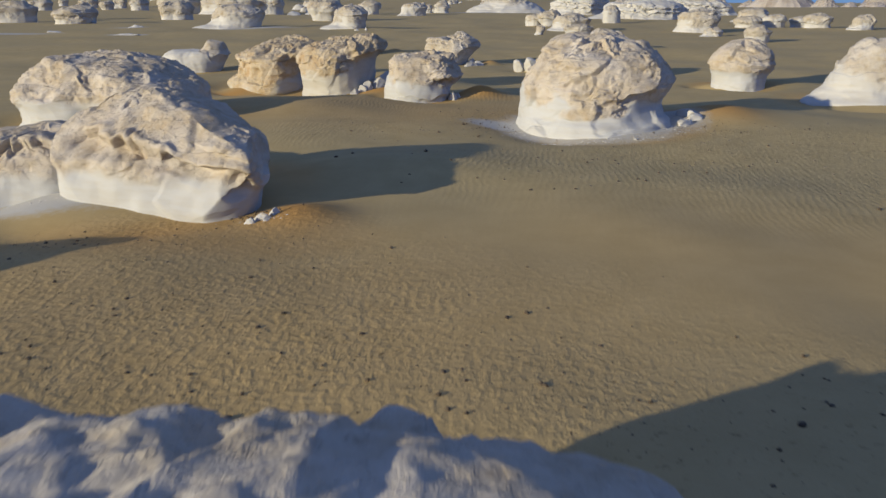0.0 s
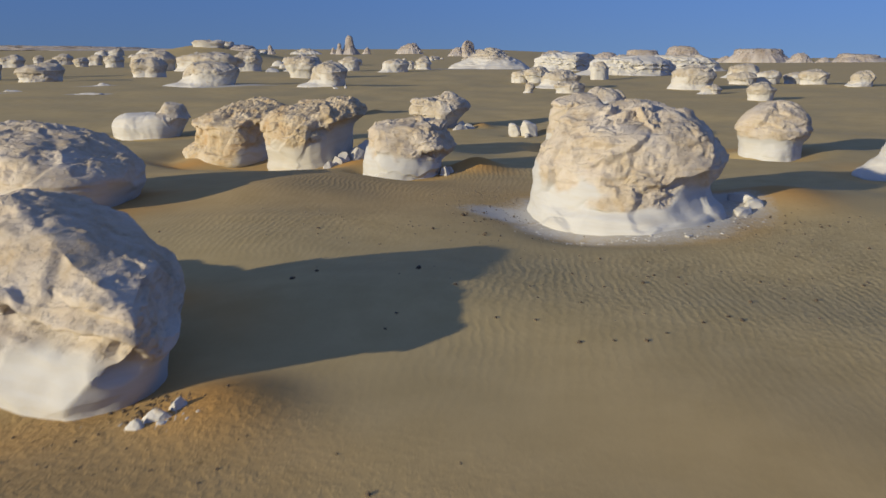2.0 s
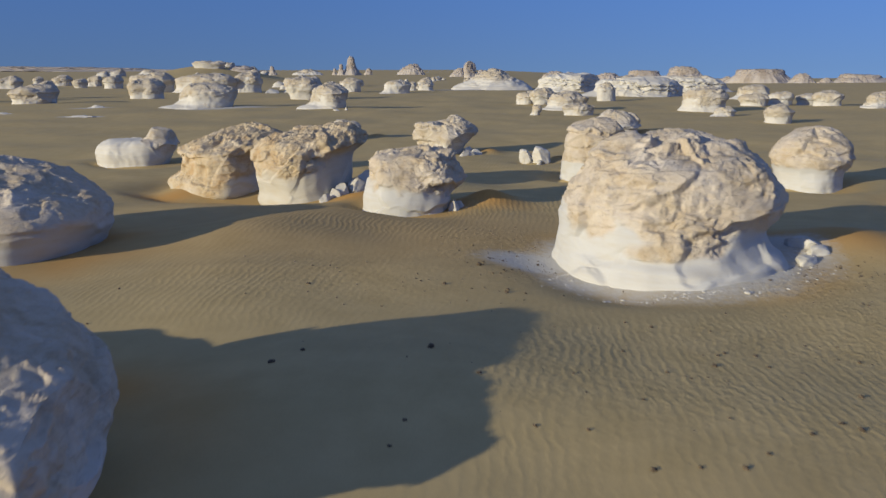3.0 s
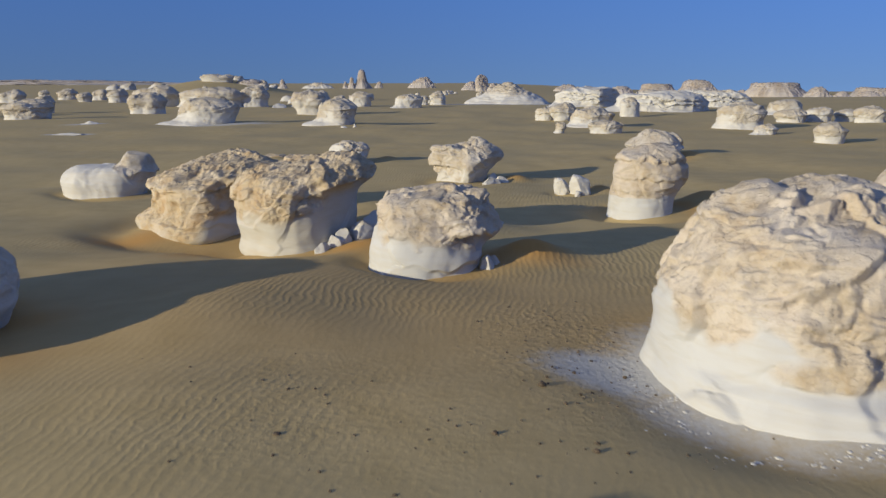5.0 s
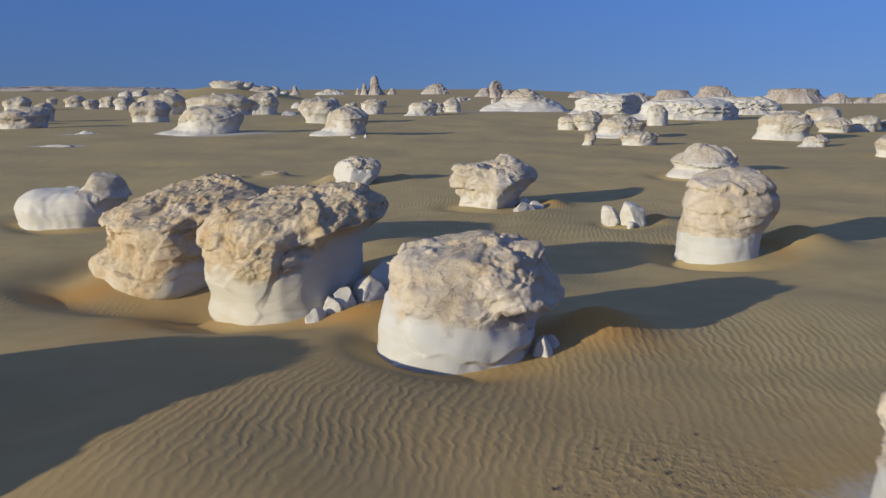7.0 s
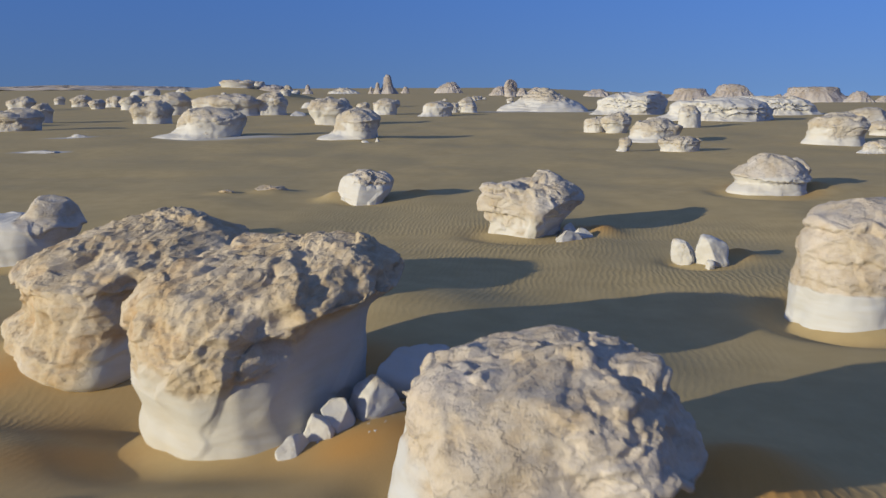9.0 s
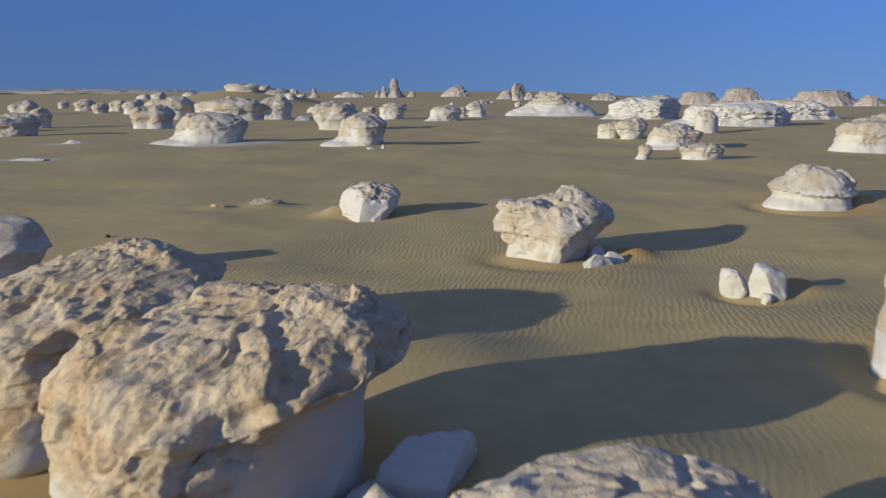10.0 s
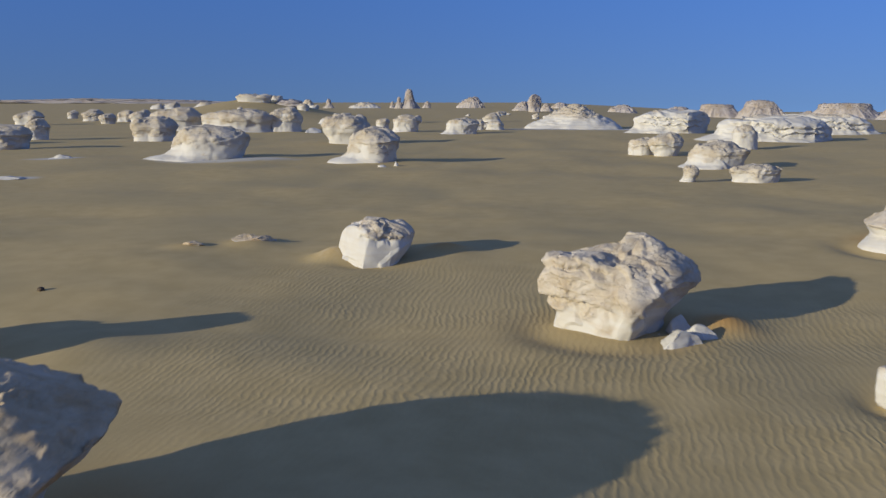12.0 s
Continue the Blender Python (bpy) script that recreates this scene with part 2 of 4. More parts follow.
STONY = [(-4.0, 9.0, 5.0, 3.5, 1.0), (0.0, 7.0, 5.0, 2.5, 0.8), (10.0, 20.0, 6.0, 4.5, 0.9), (3.5, 19.5, 3.0, 2.2, 0.5), (1.4, 27.0, 1.4, 2.6, 1.0),
         (-6.0, 12.8, 4.0, 1.0, 0.9), (4.0, 6.0, 3.0, 2.0, 0.8), (-4.2, 14.0, 2.2, 0.7, 1.0), (-2.0, 24.5, 2.5, 2.0, 0.35), (7.5, 23.6, 2.6, 1.0, 0.9)]
CHALKY = [(4.9, 26.2, 2.95, 2.75, 1.0), (2.3, 26.2, 1.8, 1.0, 0.75), (-8.0, 15.8, 2.3, 1.1, 0.75), (-31.0, 83.2, 1.9, 0.8, 1.0), (-36.4, 99.6, 2.2, 1.0, 0.8),
          (-46.0, 86.0, 9.0, 1.4, 0.75), (-6.6, 59.5, 1.2, 0.8, 0.3), (-23.0, 99.5, 6.0, 2.5, 0.8), (14.0, 174.0, 14.0, 5.0, 0.9)]


def blob(x, y, rows):
    out = np.zeros_like(x)
    for cx, cy, ax, ay, k in rows:
        d = ((x - cx) / ax) ** 2 + ((y - cy) / ay) ** 2
        out = np.maximum(out, k * np.exp(-d ** 1.5 * 0.7))
    return out


# banks of loose orange sand in the boulders' lee: x, y, radius, height
BANKS = [(1.55, 35.1, 0.75, 0.28), (9.0, 44.3, 0.9, 0.30), (6.0, 48.9, 0.5, 0.20), (3.0, 52.9, 0.6, 0.2), (-2.6, 14.5, 0.8, 0.2), (13.9, 62.6, 0.6, 0.2), (-3.5, 61.0, 0.6, 0.15), (9.0, 26.6, 1.3, 0.25), (-2.3, 36.2, 0.9, 0.18), (-6.8, 59.7, 0.6, 0.42, 0.15), (-10.0, 61.9, 0.8, 0.16, 0.1), (-11.8, 61.0, 0.6, 0.10, 0.1), (-3.4, 32.0, 2.9, 0.22, 0.0), (-7.0, 39.0, 3.0, -0.38, 0.45), (-3.0, 35.9, 0.8, 0.10, 0.9), (-6.9, 36.2, 1.2, 0.06, 0.7), (-10.2, 39.6, 1.3, 0.05, 0.8)]
WAY = (math.cos(radians(20)), math.sin(radians(20)))      # the way the drifts trail
WIND = (math.cos(radians(40)), math.sin(radians(40)))     # the wind that scours the boulders' feet


def relief(x, y):
    """The ground's height and how far it is scoured, at arrays x, y."""
    z = level(x, y)
    flat = np.stack([x, y, np.zeros_like(x)], 1)
    near = 1 - smooth(90, 260, np.hypot(x, y - 30))
    z = z + 0.24 * noise3(flat * 0.13, 5) * near + 0.08 * noise3(flat * 0.33, 6) * near + 0.35 * noise3(flat * 0.021, 7) * (1 - near * 0.7)
    far = smooth(150, 700, y)
    z = z + far * 0.5 * noise3(flat * 0.004, 8)
    hollow = np.zeros_like(x)
    uneven = np.clip(0.65 + 0.9 * noise3(flat * 0.45, 9), 0.1, 1.4)
    for cx, cy, r, k in SCOURED:
        dx, dy = x - cx, y - cy
        d = np.hypot(dx, dy)
        along = (dx * WIND[0] + dy * WIND[1]) / np.maximum(d, 0.01)
        ring = np.exp(-((d - r * 1.12) / (0.38 * r)) ** 2)
        z = z - 0.38 * k * ring * (0.55 + 0.45 * uneven) * np.maximum(0.36 - 0.54 * along, 0)
        # a tail of sand drifted in the lee
        lx, ly = dx * WAY[0] + dy * WAY[1], -dx * WAY[1] + dy * WAY[0]
        z = z + 0.30 * k * np.exp(-((lx - 2.1 * r) / (0.9 * r)) ** 2 - (ly / (0.75 * r)) ** 2)
        hollow = np.maximum(hollow, (0.45 + 0.3 * along) * k * uneven * np.exp(-((d - r * 1.1) / (0.35 * r)) ** 2))
    for cx, cy, r, tall, *red in BANKS:
        d = np.hypot(x - cx, y - cy) / r
        z = z + tall * np.exp(-d ** 2)
        hollow = np.maximum(hollow, (red[0] if red else 0.8) * np.exp(-d ** 2))
    return z, hollow


def ground_at(x, y):
    z, _ = relief(np.array([float(x)]), np.array([float(y)]))
    return float(z[0])


def spread(core0, core1, step, low, high, grow):
    core = list(np.arange(core0, core1, step))
    up, s = [], step
    while (up[-1] if up else core1) < high:
        up.append((up[-1] if up else core[-1]) + s)
        s *= grow
    down, s = [], step
    while (down[-1] if down else core0) > low:
        s *= grow
        down.append((down[-1] if down else core[0]) - s)
    return np.array(down[::-1] + core + up)


def make_mesh(name, verts, quads, attrs=(), normals=None):
    me = bpy.data.meshes.new(name)
    me.vertices.add(len(verts))
    me.vertices.foreach_set("co", np.ascontiguousarray(verts, dtype=np.float32).ravel())
    me.loops.add(quads.size)
    me.loops.foreach_set("vertex_index", quads.astype(np.int32).ravel())
    me.polygons.add(len(quads))
    me.polygons.foreach_set("loop_start", (np.arange(len(quads)) * quads.shape[1]).astype(np.int32))
    me.polygons.foreach_set("use_smooth", np.ones(len(quads), dtype=bool))
    for key, values in attrs:
        me.attributes.new(key, "FLOAT", "POINT").data.foreach_set("value", values.astype(np.float32))
    me.update(calc_edges=True)
    me.validate()
    if normals is not None:
        me.normals_split_custom_set_from_vertices(normals.tolist())
    return me


def build_ground():
    xs = spread(-11, 11, 0.11, -4600, 4600, 1.085)
    ys = spread(4, 62, 0.13, -900, 4700, 1.06)
    gx, gy = np.meshgrid(xs, ys)
    x, y = gx.ravel(), gy.ravel()
    z, hollow = relief(x, y)
    n, m = len(xs), len(ys)
    idx = np.arange(n * m).reshape(m, n)
    quads = np.stack([idx[:-1, :-1], idx[:-1, 1:], idx[1:, 1:], idx[1:, :-1]], -1).reshape(-1, 4)
    flat = np.stack([x, y, np.zeros_like(x)], 1)
    wob = noise3(flat * 0.35, 21) + 0.5 * noise3(flat * 0.9, 25)
    ripple = np.clip(blob(x, y, RIPPLED) * (1 + 0.9 * wob) + 0.03, 0, 1) * (1 - 0.6 * np.clip(hollow, 0, 1))
    ripple *= 1 - 0.85 * smooth(60, 110, y)
    gravel = np.clip(blob(x, y, STONY) * (1 + 0.8 * noise3(flat * 0.5, 22)), 0, 1)
    chalky = np.clip(blob(x, y, CHALKY) * (1 + 0.45 * noise3(flat * 0.8, 23)), 0, 1)
    warm = blob(x, y, [(-3.0, 9.5, 7.0, 4.5, 0.30), (-4.0, 13.0, 3.0, 1.4, 0.5), (4.0, 11.0, 6.0, 4.0, 0.2), (-2.5, 30.0, 7.0, 5.0, 0.32), (1.6, 34.5, 1.6, 0.9, 0.5)])
    orange = np.clip(warm + hollow * (1.05 + 0.5 * noise3(flat * 0.7, 24)), 0, 1) * 0.9
    me = make_mesh("ground", np.stack([x, y, z], 1), quads, (("ripple", ripple), ("gravel", gravel), ("chalk", chalky), ("orange", orange)))
    me.materials.append(m_sand)
    return tagged(new("ground", me), "wind-rippled brown desert sand reaching to the horizon", "sand", kind="structure")


ground = build_ground()

# ---- rocks ----
BALLS = {}


def ball(n):
    """A cube blown up to a sphere: directions and quads."""
    if n in BALLS:
        return BALLS[n]
    s = np.tan(np.linspace(-1, 1, n + 1) * math.pi / 4)
    u, v = np.meshgrid(s, s)
    u, v, one = u.ravel(), v.ravel(), np.ones(u.size)
    faces = [(one, u, v), (-one, -u, v), (-u, one, v), (u, -one, v), (u, v, one), (-u, v, -one)]
    pts = np.concatenate([np.stack(f, 1) for f in faces])
    pts /= np.linalg.norm(pts, axis=1)[:, None]
    idx = np.arange((n + 1) ** 2).reshape(n + 1, n + 1)
    q = np.stack([idx[:-1, :-1], idx[:-1, 1:], idx[1:, 1:], idx[1:, :-1]], -1).reshape(-1, 4)
    quads = np.concatenate([q + k * (n + 1) ** 2 for k in range(6)])
    _, first, back = np.unique(np.round(pts, 6), axis=0, return_index=True, return_inverse=True)
    BALLS[n] = pts[first], back.reshape(-1)[quads]
    return BALLS[n]


def eased(v, rows, lo, hi, width):
    """The rows' broken line at v, its corners rounded over width."""
    grid = np.linspace(lo - width, hi + width, 241)
    line = np.interp(grid, *zip(*rows))
    reach = max(1, int(width / (grid[1] - grid[0])))
    bell = np.hanning(2 * reach + 3)
    line = np.convolve(np.pad(line, reach + 1, mode="edge"), bell / bell.sum(), "valid")
    return np.interp(v, grid, line)


def rock_form(n, half, height, seed, left=((0, 1), (1, 1)), right=None, top=((-1, 1), (1, 1)), square=0.6, plan=0.85, back=0.0, lumps=0.12, strata=0.03,
              crust=0.05, grain=0.24, edge=0.42, blur=0.1, slope=(0, 0), cuts=(), dents=(), bury=0.45, ragged=0.26, breaks=0, twist=0.0, turnover=(-0.75, 0.75), wrap=0.5, deep=(0.68, 0.9), wander=0.07, scoop=0.10, sharp=0.06, gully=0.0):
    """Vertices, quads and the crust's share of one boulder with its base at z = 0: a rounded block whose flanks follow the
    profiles left and right (rows of height share, width share) and whose crest follows top (rows of width share, height share),
    with flat breaks (cuts) and hollows (dents); the ledges wander up and down round the block, scoops with sharp rims dent it."""
    d, quads = ball(n)
    right = right or left
    dice = random.Random(seed)
    lat = np.arcsin(np.clip(d[:, 2], -1, 1))
    lon = np.arctan2(d[:, 1], d[:, 0])
    power = lambda v, k: np.sign(v) * np.abs(v) ** k
    r = np.cos(lat) ** square
    up = power(np.sin(lat), square)
    h = (up + 1) / 2 * (1 + bury) - bury
    side = smooth(*turnover, np.cos(lon))
    round_ = np.stack([np.cos(lon) * 1.4, np.sin(lon) * 1.4, 0 * lon + 0.37 * seed], 1)
    stray = wander * 1.7 * fbm(round_, 1, seed + 50) * smooth(0.02, 0.3, h)
    wide = eased(h + stray, left, -0.2, 1, sharp) * (1 - side) + eased(h + stray, right, -0.2, 1, sharp) * side
    own = lon - radians(twist)
    bx, by = half[0] * r * wide * power(np.cos(own), plan), half[1] * r * wide * power(np.sin(own), plan)
    x = bx * math.cos(radians(twist)) - by * math.sin(radians(twist))
    y = bx * math.sin(radians(twist)) + by * math.cos(radians(twist))
    crest = eased(x / half[0], top, -1.1, 1.1, 0.22)
    crest = 1 + (crest - 1) * smooth(-0.1, 0.6, h)
    z = height * h * crest * (1 + back * y / half[1] * smooth(0.1, 1, h))
    p = np.stack([x, y, z], 1)
    size = (half[0] + half[1]) / 2
    cuts = list(cuts)
    for _ in range(breaks):
        turn_ = dice.uniform(0, 2 * math.pi)
        cuts.append((math.cos(turn_), math.sin(turn_), dice.uniform(-0.3, 0.9), dice.uniform(*deep), 0.97 if not crust else 0.88))
    for cx, cy, cz, far, *rest in cuts:
        nrm = np.array([cx, cy, cz], float)
        nrm /= np.linalg.norm(nrm)
        over = (p / (half[0], half[1], height)) @ nrm - far
        p = p - np.outer(np.maximum(over, 0) * (rest[0] if rest else 0.88), nrm) * (half[0], half[1], height)
    for cx, cy, cz, rad, deep in dents:
        dist = np.linalg.norm(p - (cx, cy, cz), axis=1)
        away = p - (0, 0, height * 0.45)
        away /= np.maximum(np.linalg.norm(away, axis=1), 0.01)[:, None]
        p = p - away * (deep * (1 - smooth(0.35, 1.0, dist / rad)))[:, None]
    out = p / np.array([half[0] ** 2, half[1] ** 2, (0.6 * height) ** 2]) - np.array([0, 0, 0.4 / height])
    out /= np.maximum(np.linalg.norm(out, axis=1), 1e-6)[:, None]
    hs = p[:, 2] / height + stray - slope[0] * p[:, 0] / half[0] - slope[1] * p[:, 1] / half[1]
    c_share = smooth(edge - blur, edge + blur, hs + ragged * fbm(p * (1.1 / size), 3, seed + 40) + 0.06 * noise3(p * 3.1, seed + 41))
    warp = 0.35 * size * np.stack([noise3(p * (0.9 / size), seed + 31), noise3(p * (0.9 / size), seed + 32), 0.5 * noise3(p * (0.9 / size), seed + 33)], 1)
    if scoop:
        d1, _ = cells((p + 0.5 * warp) * (1.45 / size) * (0.75, 0.75, 1.25), seed + 51)
        p = p + out * (scoop * size * (0.5 + 0.5 * c_share) * (np.minimum(d1, 1.0) ** 2 - 0.3))[:, None]
    if gully:
        ribs = np.abs(noise3(np.stack([np.cos(lon) * 7, np.sin(lon) * 7, 0.3 * h + seed], 1), seed + 52))
        p = p - out * (gully * size * (1 - ribs) ** 2 * smooth(1.0, 0.55, h))[:, None] * (1, 1, 0.2)
    p = p + out * (lumps * size * fbm((p + warp) * (1.25 / size), 4, seed))[:, None]
    beds = noise3(p * (0.45, 0.45, 3.4) + (0, 0, 0.3 * seed), seed + 3) + 0.35 * noise3(p * 1.4, seed + 4)
    p = p + out * (strata * size * smooth(-0.12, 0.18, beds) * (0.35 + 0.65 * c_share))[:, None]
    if crust:
        warped = p + 0.12 * np.stack([noise3(p * 1.7, seed + 6), noise3(p * 1.7, seed + 7), noise3(p * 1.7, seed + 8)], 1)
        # beds that dip to one side: long chips with sharp crests and smooth scoops
        dip = radians(dice.uniform(-34, -18) if seed in (15, 16) else dice.uniform(14, 30))
        q = np.stack([warped[:, 0] * math.cos(dip) - warped[:, 2] * math.sin(dip), warped[:, 1], warped[:, 0] * math.sin(dip) + warped[:, 2] * math.cos(dip)], 1)
        q = q / grain * (0.38, 0.6, 1.35)
        chips = (1 - np.abs(noise3(q, seed + 9))) ** 2.2 - 0.6
        fine = (1 - np.abs(noise3(q * 2.6 + 5.1, seed + 10))) ** 2 + 0.5 * noise3(q * 5.7, seed + 13) - 0.6
        d1, d2 = cells(q * (1.15, 0.85, 0.62), seed + 12)
        pits = np.minimum(d1, 1.0) ** 1.7 * 1.5 - 0.55
        if n >= 130:
            d3, _ = cells(q * (2.5, 1.9, 1.5) + 3.3, seed + 14)
            pits = pits + 0.5 * (np.minimum(d3, 1.0) ** 1.7 * 1.5 - 0.55)
        open_up = wrap + (1 - wrap) * smooth(-0.1, 0.5, out[:, 2])
        amount = 0.08 + c_share * open_up * (0.40 + 0.9 * smooth(-0.25, 0.4, noise3(p * 0.9, seed + 11)))
        p = p + out * (crust * amount * (0.4 * chips + 0.65 * fine + 1.1 * pits))[:, None]
    else:
        p = p + out * (0.012 * size * fbm(p * 3.5 / size, 3, seed + 10))[:, None]
    # brought to the half widths and height asked for
    seen = p[p[:, 2] > 0]
    lo, hi = seen.min(0), seen.max(0)
    for axis in (0, 1):
        p[:, axis] = (p[:, axis] - (lo[axis] + hi[axis]) / 2) * 2 * half[axis] / (hi[axis] - lo[axis])
    p[:, 2] *= height / hi[2]
    return p, quads, c_share


def periodic(v, lon):
    """Eight values round the compass, from +x over +y, glided over at the bearings lon; one value stands for all."""
    if np.ndim(v) == 0:
        return np.full(len(lon), float(v))
    v = np.array(v, float)
    a_ = (lon / (2 * math.pi) * 8) % 8
    i = np.floor(a_).astype(int)
    f = a_ - i
    p0, p1, p2, p3 = v[(i - 1) % 8], v[i % 8], v[(i + 1) % 8], v[(i + 2) % 8]
    return p1 + 0.5 * f * (p2 - p0 + f * (2 * p0 - 5 * p1 + 4 * p2 - p3 + f * (3 * (p1 - p2) + p3 - p0)))


def carved_form(n, seed, rings, crown, edge=0.8, blur=0.12, ragged=0.3, lumps=0.05, plates=0.05, pits=0.0, scoop=0.05, grain=0.26, dip=20, beds=0.015,
                ledges=(), knobs=(), cuts=(), dents=(), wander=0.10, chip=1.0, way=48):
    """Vertices, quads and the crust's share of one wind-carved boulder with its base at z = 0. rings: height and reach from the
    axis, from the foot to the shoulder, each one number or eight round the compass; crown: x, y and height of the top;
    ledges: grooves under a sharp lip (bearing from, to, height at both ends, depth, drop); knobs: swellings of the top
    (x, y, radius, rise); cuts: flat breaks (normal, distance); dents: hollows (x, y, z, radius, depth)."""
    d, quads = ball(n)
    lat, lon = np.arcsin(np.clip(d[:, 2], -1, 1)), np.arctan2(d[:, 1], d[:, 0])
    round_ = np.stack([np.cos(lon) * 1.5, np.sin(lon) * 1.5, 0 * lon + 0.61 * seed], 1)
    rs, zs = [periodic(r, lon) for z, r in rings], [periodic(z, lon) for z, r in rings]
    for k in range(len(rs)):
        rs[k] = rs[k] * (1 + 0.35 * wander * fbm(round_ * 1.6 + 3.1 * k, 2, seed + 60 + k))
        zs[k] = zs[k] + (wander * 0.8 * fbm(round_ * 1.3 + 1.7 * k, 2, seed + 70 + k) if 0 < k else 0)
    rs = [0 * lon + 0.02, rs[0] * 0.98] + rs + [0 * lon]
    zs = [0 * lon - 1.2, 0 * lon - 0.5] + zs + [0 * lon + crown[2]]
    lengths = [0.0]
    for k in range(1, len(rs)):
        lengths.append(lengths[-1] + max(0.08, float(np.hypot(np.mean(rs[k] - rs[k - 1]), np.mean(zs[k] - zs[k - 1])))) * (0.35 if k == 1 else 1))
    u = np.interp((lat + math.pi / 2) / math.pi, np.array(lengths) / lengths[-1], np.arange(len(rs)))
    i = np.clip(np.floor(u).astype(int), 0, len(rs) - 2)
    f = u - i
    def glide(rows):
        m = np.stack(rows)
        j = np.arange(m.shape[1])
        at_ = lambda q: m[np.clip(q, 0, len(rows) - 1), j]
        p0, p1, p2, p3 = at_(i - 1), at_(i), at_(i + 1), at_(i + 2)
        t1, t2 = 0.32 * (p2 - p0), 0.32 * (p3 - p1)
        return p1 * (2 * f ** 3 - 3 * f ** 2 + 1) + t1 * (f ** 3 - 2 * f ** 2 + f) + p2 * (3 * f ** 2 - 2 * f ** 3) + t2 * (f ** 3 - f ** 2)
    r, z = np.maximum(glide(rs), 0), glide(zs)
    over = smooth(len(rs) - 2.3, len(rs) - 1, u)
    p = np.stack([r * np.cos(lon) + crown[0] * over, r * np.sin(lon) + crown[1] * over, z], 1)
    size = float(np.mean([np.mean(v) for v in rs[2:-1]]))
    rising = smooth(len(rs) - 3.6, len(rs) - 2, u)
    for kx, ky, rad, rise in knobs:
        near = np.hypot(p[:, 0] - kx, p[:, 1] - ky) / rad
        p[:, 2] += rise * (1 - smooth(0.45, 1.0, near + 0.25 * noise3(p * 1.3, seed + 80))) * rising
    for cx, cy, cz, far, *rest in cuts:
        nrm = np.array([cx, cy, cz], float)
        nrm /= np.linalg.norm(nrm)
        past = p @ nrm - far - 0.06 * size * fbm(p * 1.1, 2, seed + 90)
        p = p - np.outer(np.maximum(past, 0) * (rest[0] if rest else 0.85), nrm)
    out = vertex_normals(p, quads)
    for cx, cy, cz, rad, deep in dents:
        dist = np.linalg.norm((p - (cx, cy, cz)), axis=1) * (1 + 0.3 * noise3(p * 2.2, seed + 91))
        p = p - out * (deep * (1 - smooth(0.3, 1.0, dist / rad)))[:, None]
    for a0, a1, z0, z1, deep, drop in ledges:
        span = (np.degrees(lon) - a0) % 360
        share = np.clip(span / ((a1 - a0) % 360 or 360), 0, 1)
        ends = np.ones(len(p)) if (a1 - a0) % 360 == 0 else smooth(-0.02, 0.10, share) * (1 - smooth(0.90, 1.02, share)) * (span <= (a1 - a0) % 360)
        below = z0 + (z1 - z0) * share + 0.10 * size * fbm(round_ * 2.2, 3, seed + 92) - p[:, 2]
        patchy = np.clip(0.75 + 0.9 * noise3(round_ * 2.0 + 9, seed + 93), 0.15, 1.3)
        p = p - out * (deep * ends * (patchy * smooth(-0.03, 0.03, below) * (1 - smooth(0.0, drop, below)) - 0.4 * np.exp(-((below + 0.07) / 0.09) ** 2)))[:, None]
    warp = 0.35 * size * np.stack([noise3(p * (0.9 / size), seed + 31), noise3(p * (0.9 / size), seed + 32), 0.5 * noise3(p * (0.9 / size), seed + 33)], 1)
    c_share = smooth(-blur, blur, p[:, 2] - periodic(edge, lon) + ragged * fbm(p * (1.5 / size) * (1, 1, 1.6), 3, seed + 40) + 0.05 * noise3(p * 4.1, seed + 41))
    if scoop:
        d1, _ = cells((p + 0.5 * warp) * (1.3 / size) * (0.75, 0.75, 1.3), seed + 51)
        p = p + out * (scoop * size * (0.45 + 0.55 * c_share) * (np.minimum(d1, 1.0) ** 2 - 0.3))[:, None]
    p = p + out * (lumps * size * fbm((p + warp) * (1.15 / size), 3, seed))[:, None]
    slope_ = radians(dip)
    q = np.stack([p[:, 0] * math.cos(slope_) - p[:, 2] * math.sin(slope_), p[:, 1], p[:, 0] * math.sin(slope_) + p[:, 2] * math.cos(slope_)], 1)
    if plates:
        # flat chips and flaked shells, large ones broken into smaller ones
        bent = q + 0.16 * np.stack([noise3(p * 1.9, seed + 26), noise3(p * 1.9, seed + 27), noise3(p * 1.9, seed + 28)], 1)
        big = facets(bent * (0.62, 0.62, 1.1) * chip, seed + 20, 0.07)
        small = facets(bent * (1.7, 1.7, 3.2) * chip + 4.0, seed + 22, 0.11)
        tiny = facets(bent * (4.6, 4.6, 8.0) * chip, seed + 23, 0.15) if n >= 100 else 0
        busy = smooth(-0.3, 0.35, noise3(p * 0.75, seed + 25) + 0.35 * (c_share - 0.5))
        p = p + out * (plates * ((0.55 + 0.45 * c_share) * 1.5 * big + (0.10 + 0.90 * c_share) * busy * (0.85 * small + 0.42 * tiny)))[:, None]
    if beds:
        layer = noise3(p * (0.5, 0.5, 4.2) + (0, 0, 0.3 * seed), seed + 3) + 0.3 * noise3(p * 1.6, seed + 4)
        p = p + out * (beds * size * (0.25 + 0.75 * c_share) * (smooth(-0.1, 0.15, layer) - 0.5))[:, None]
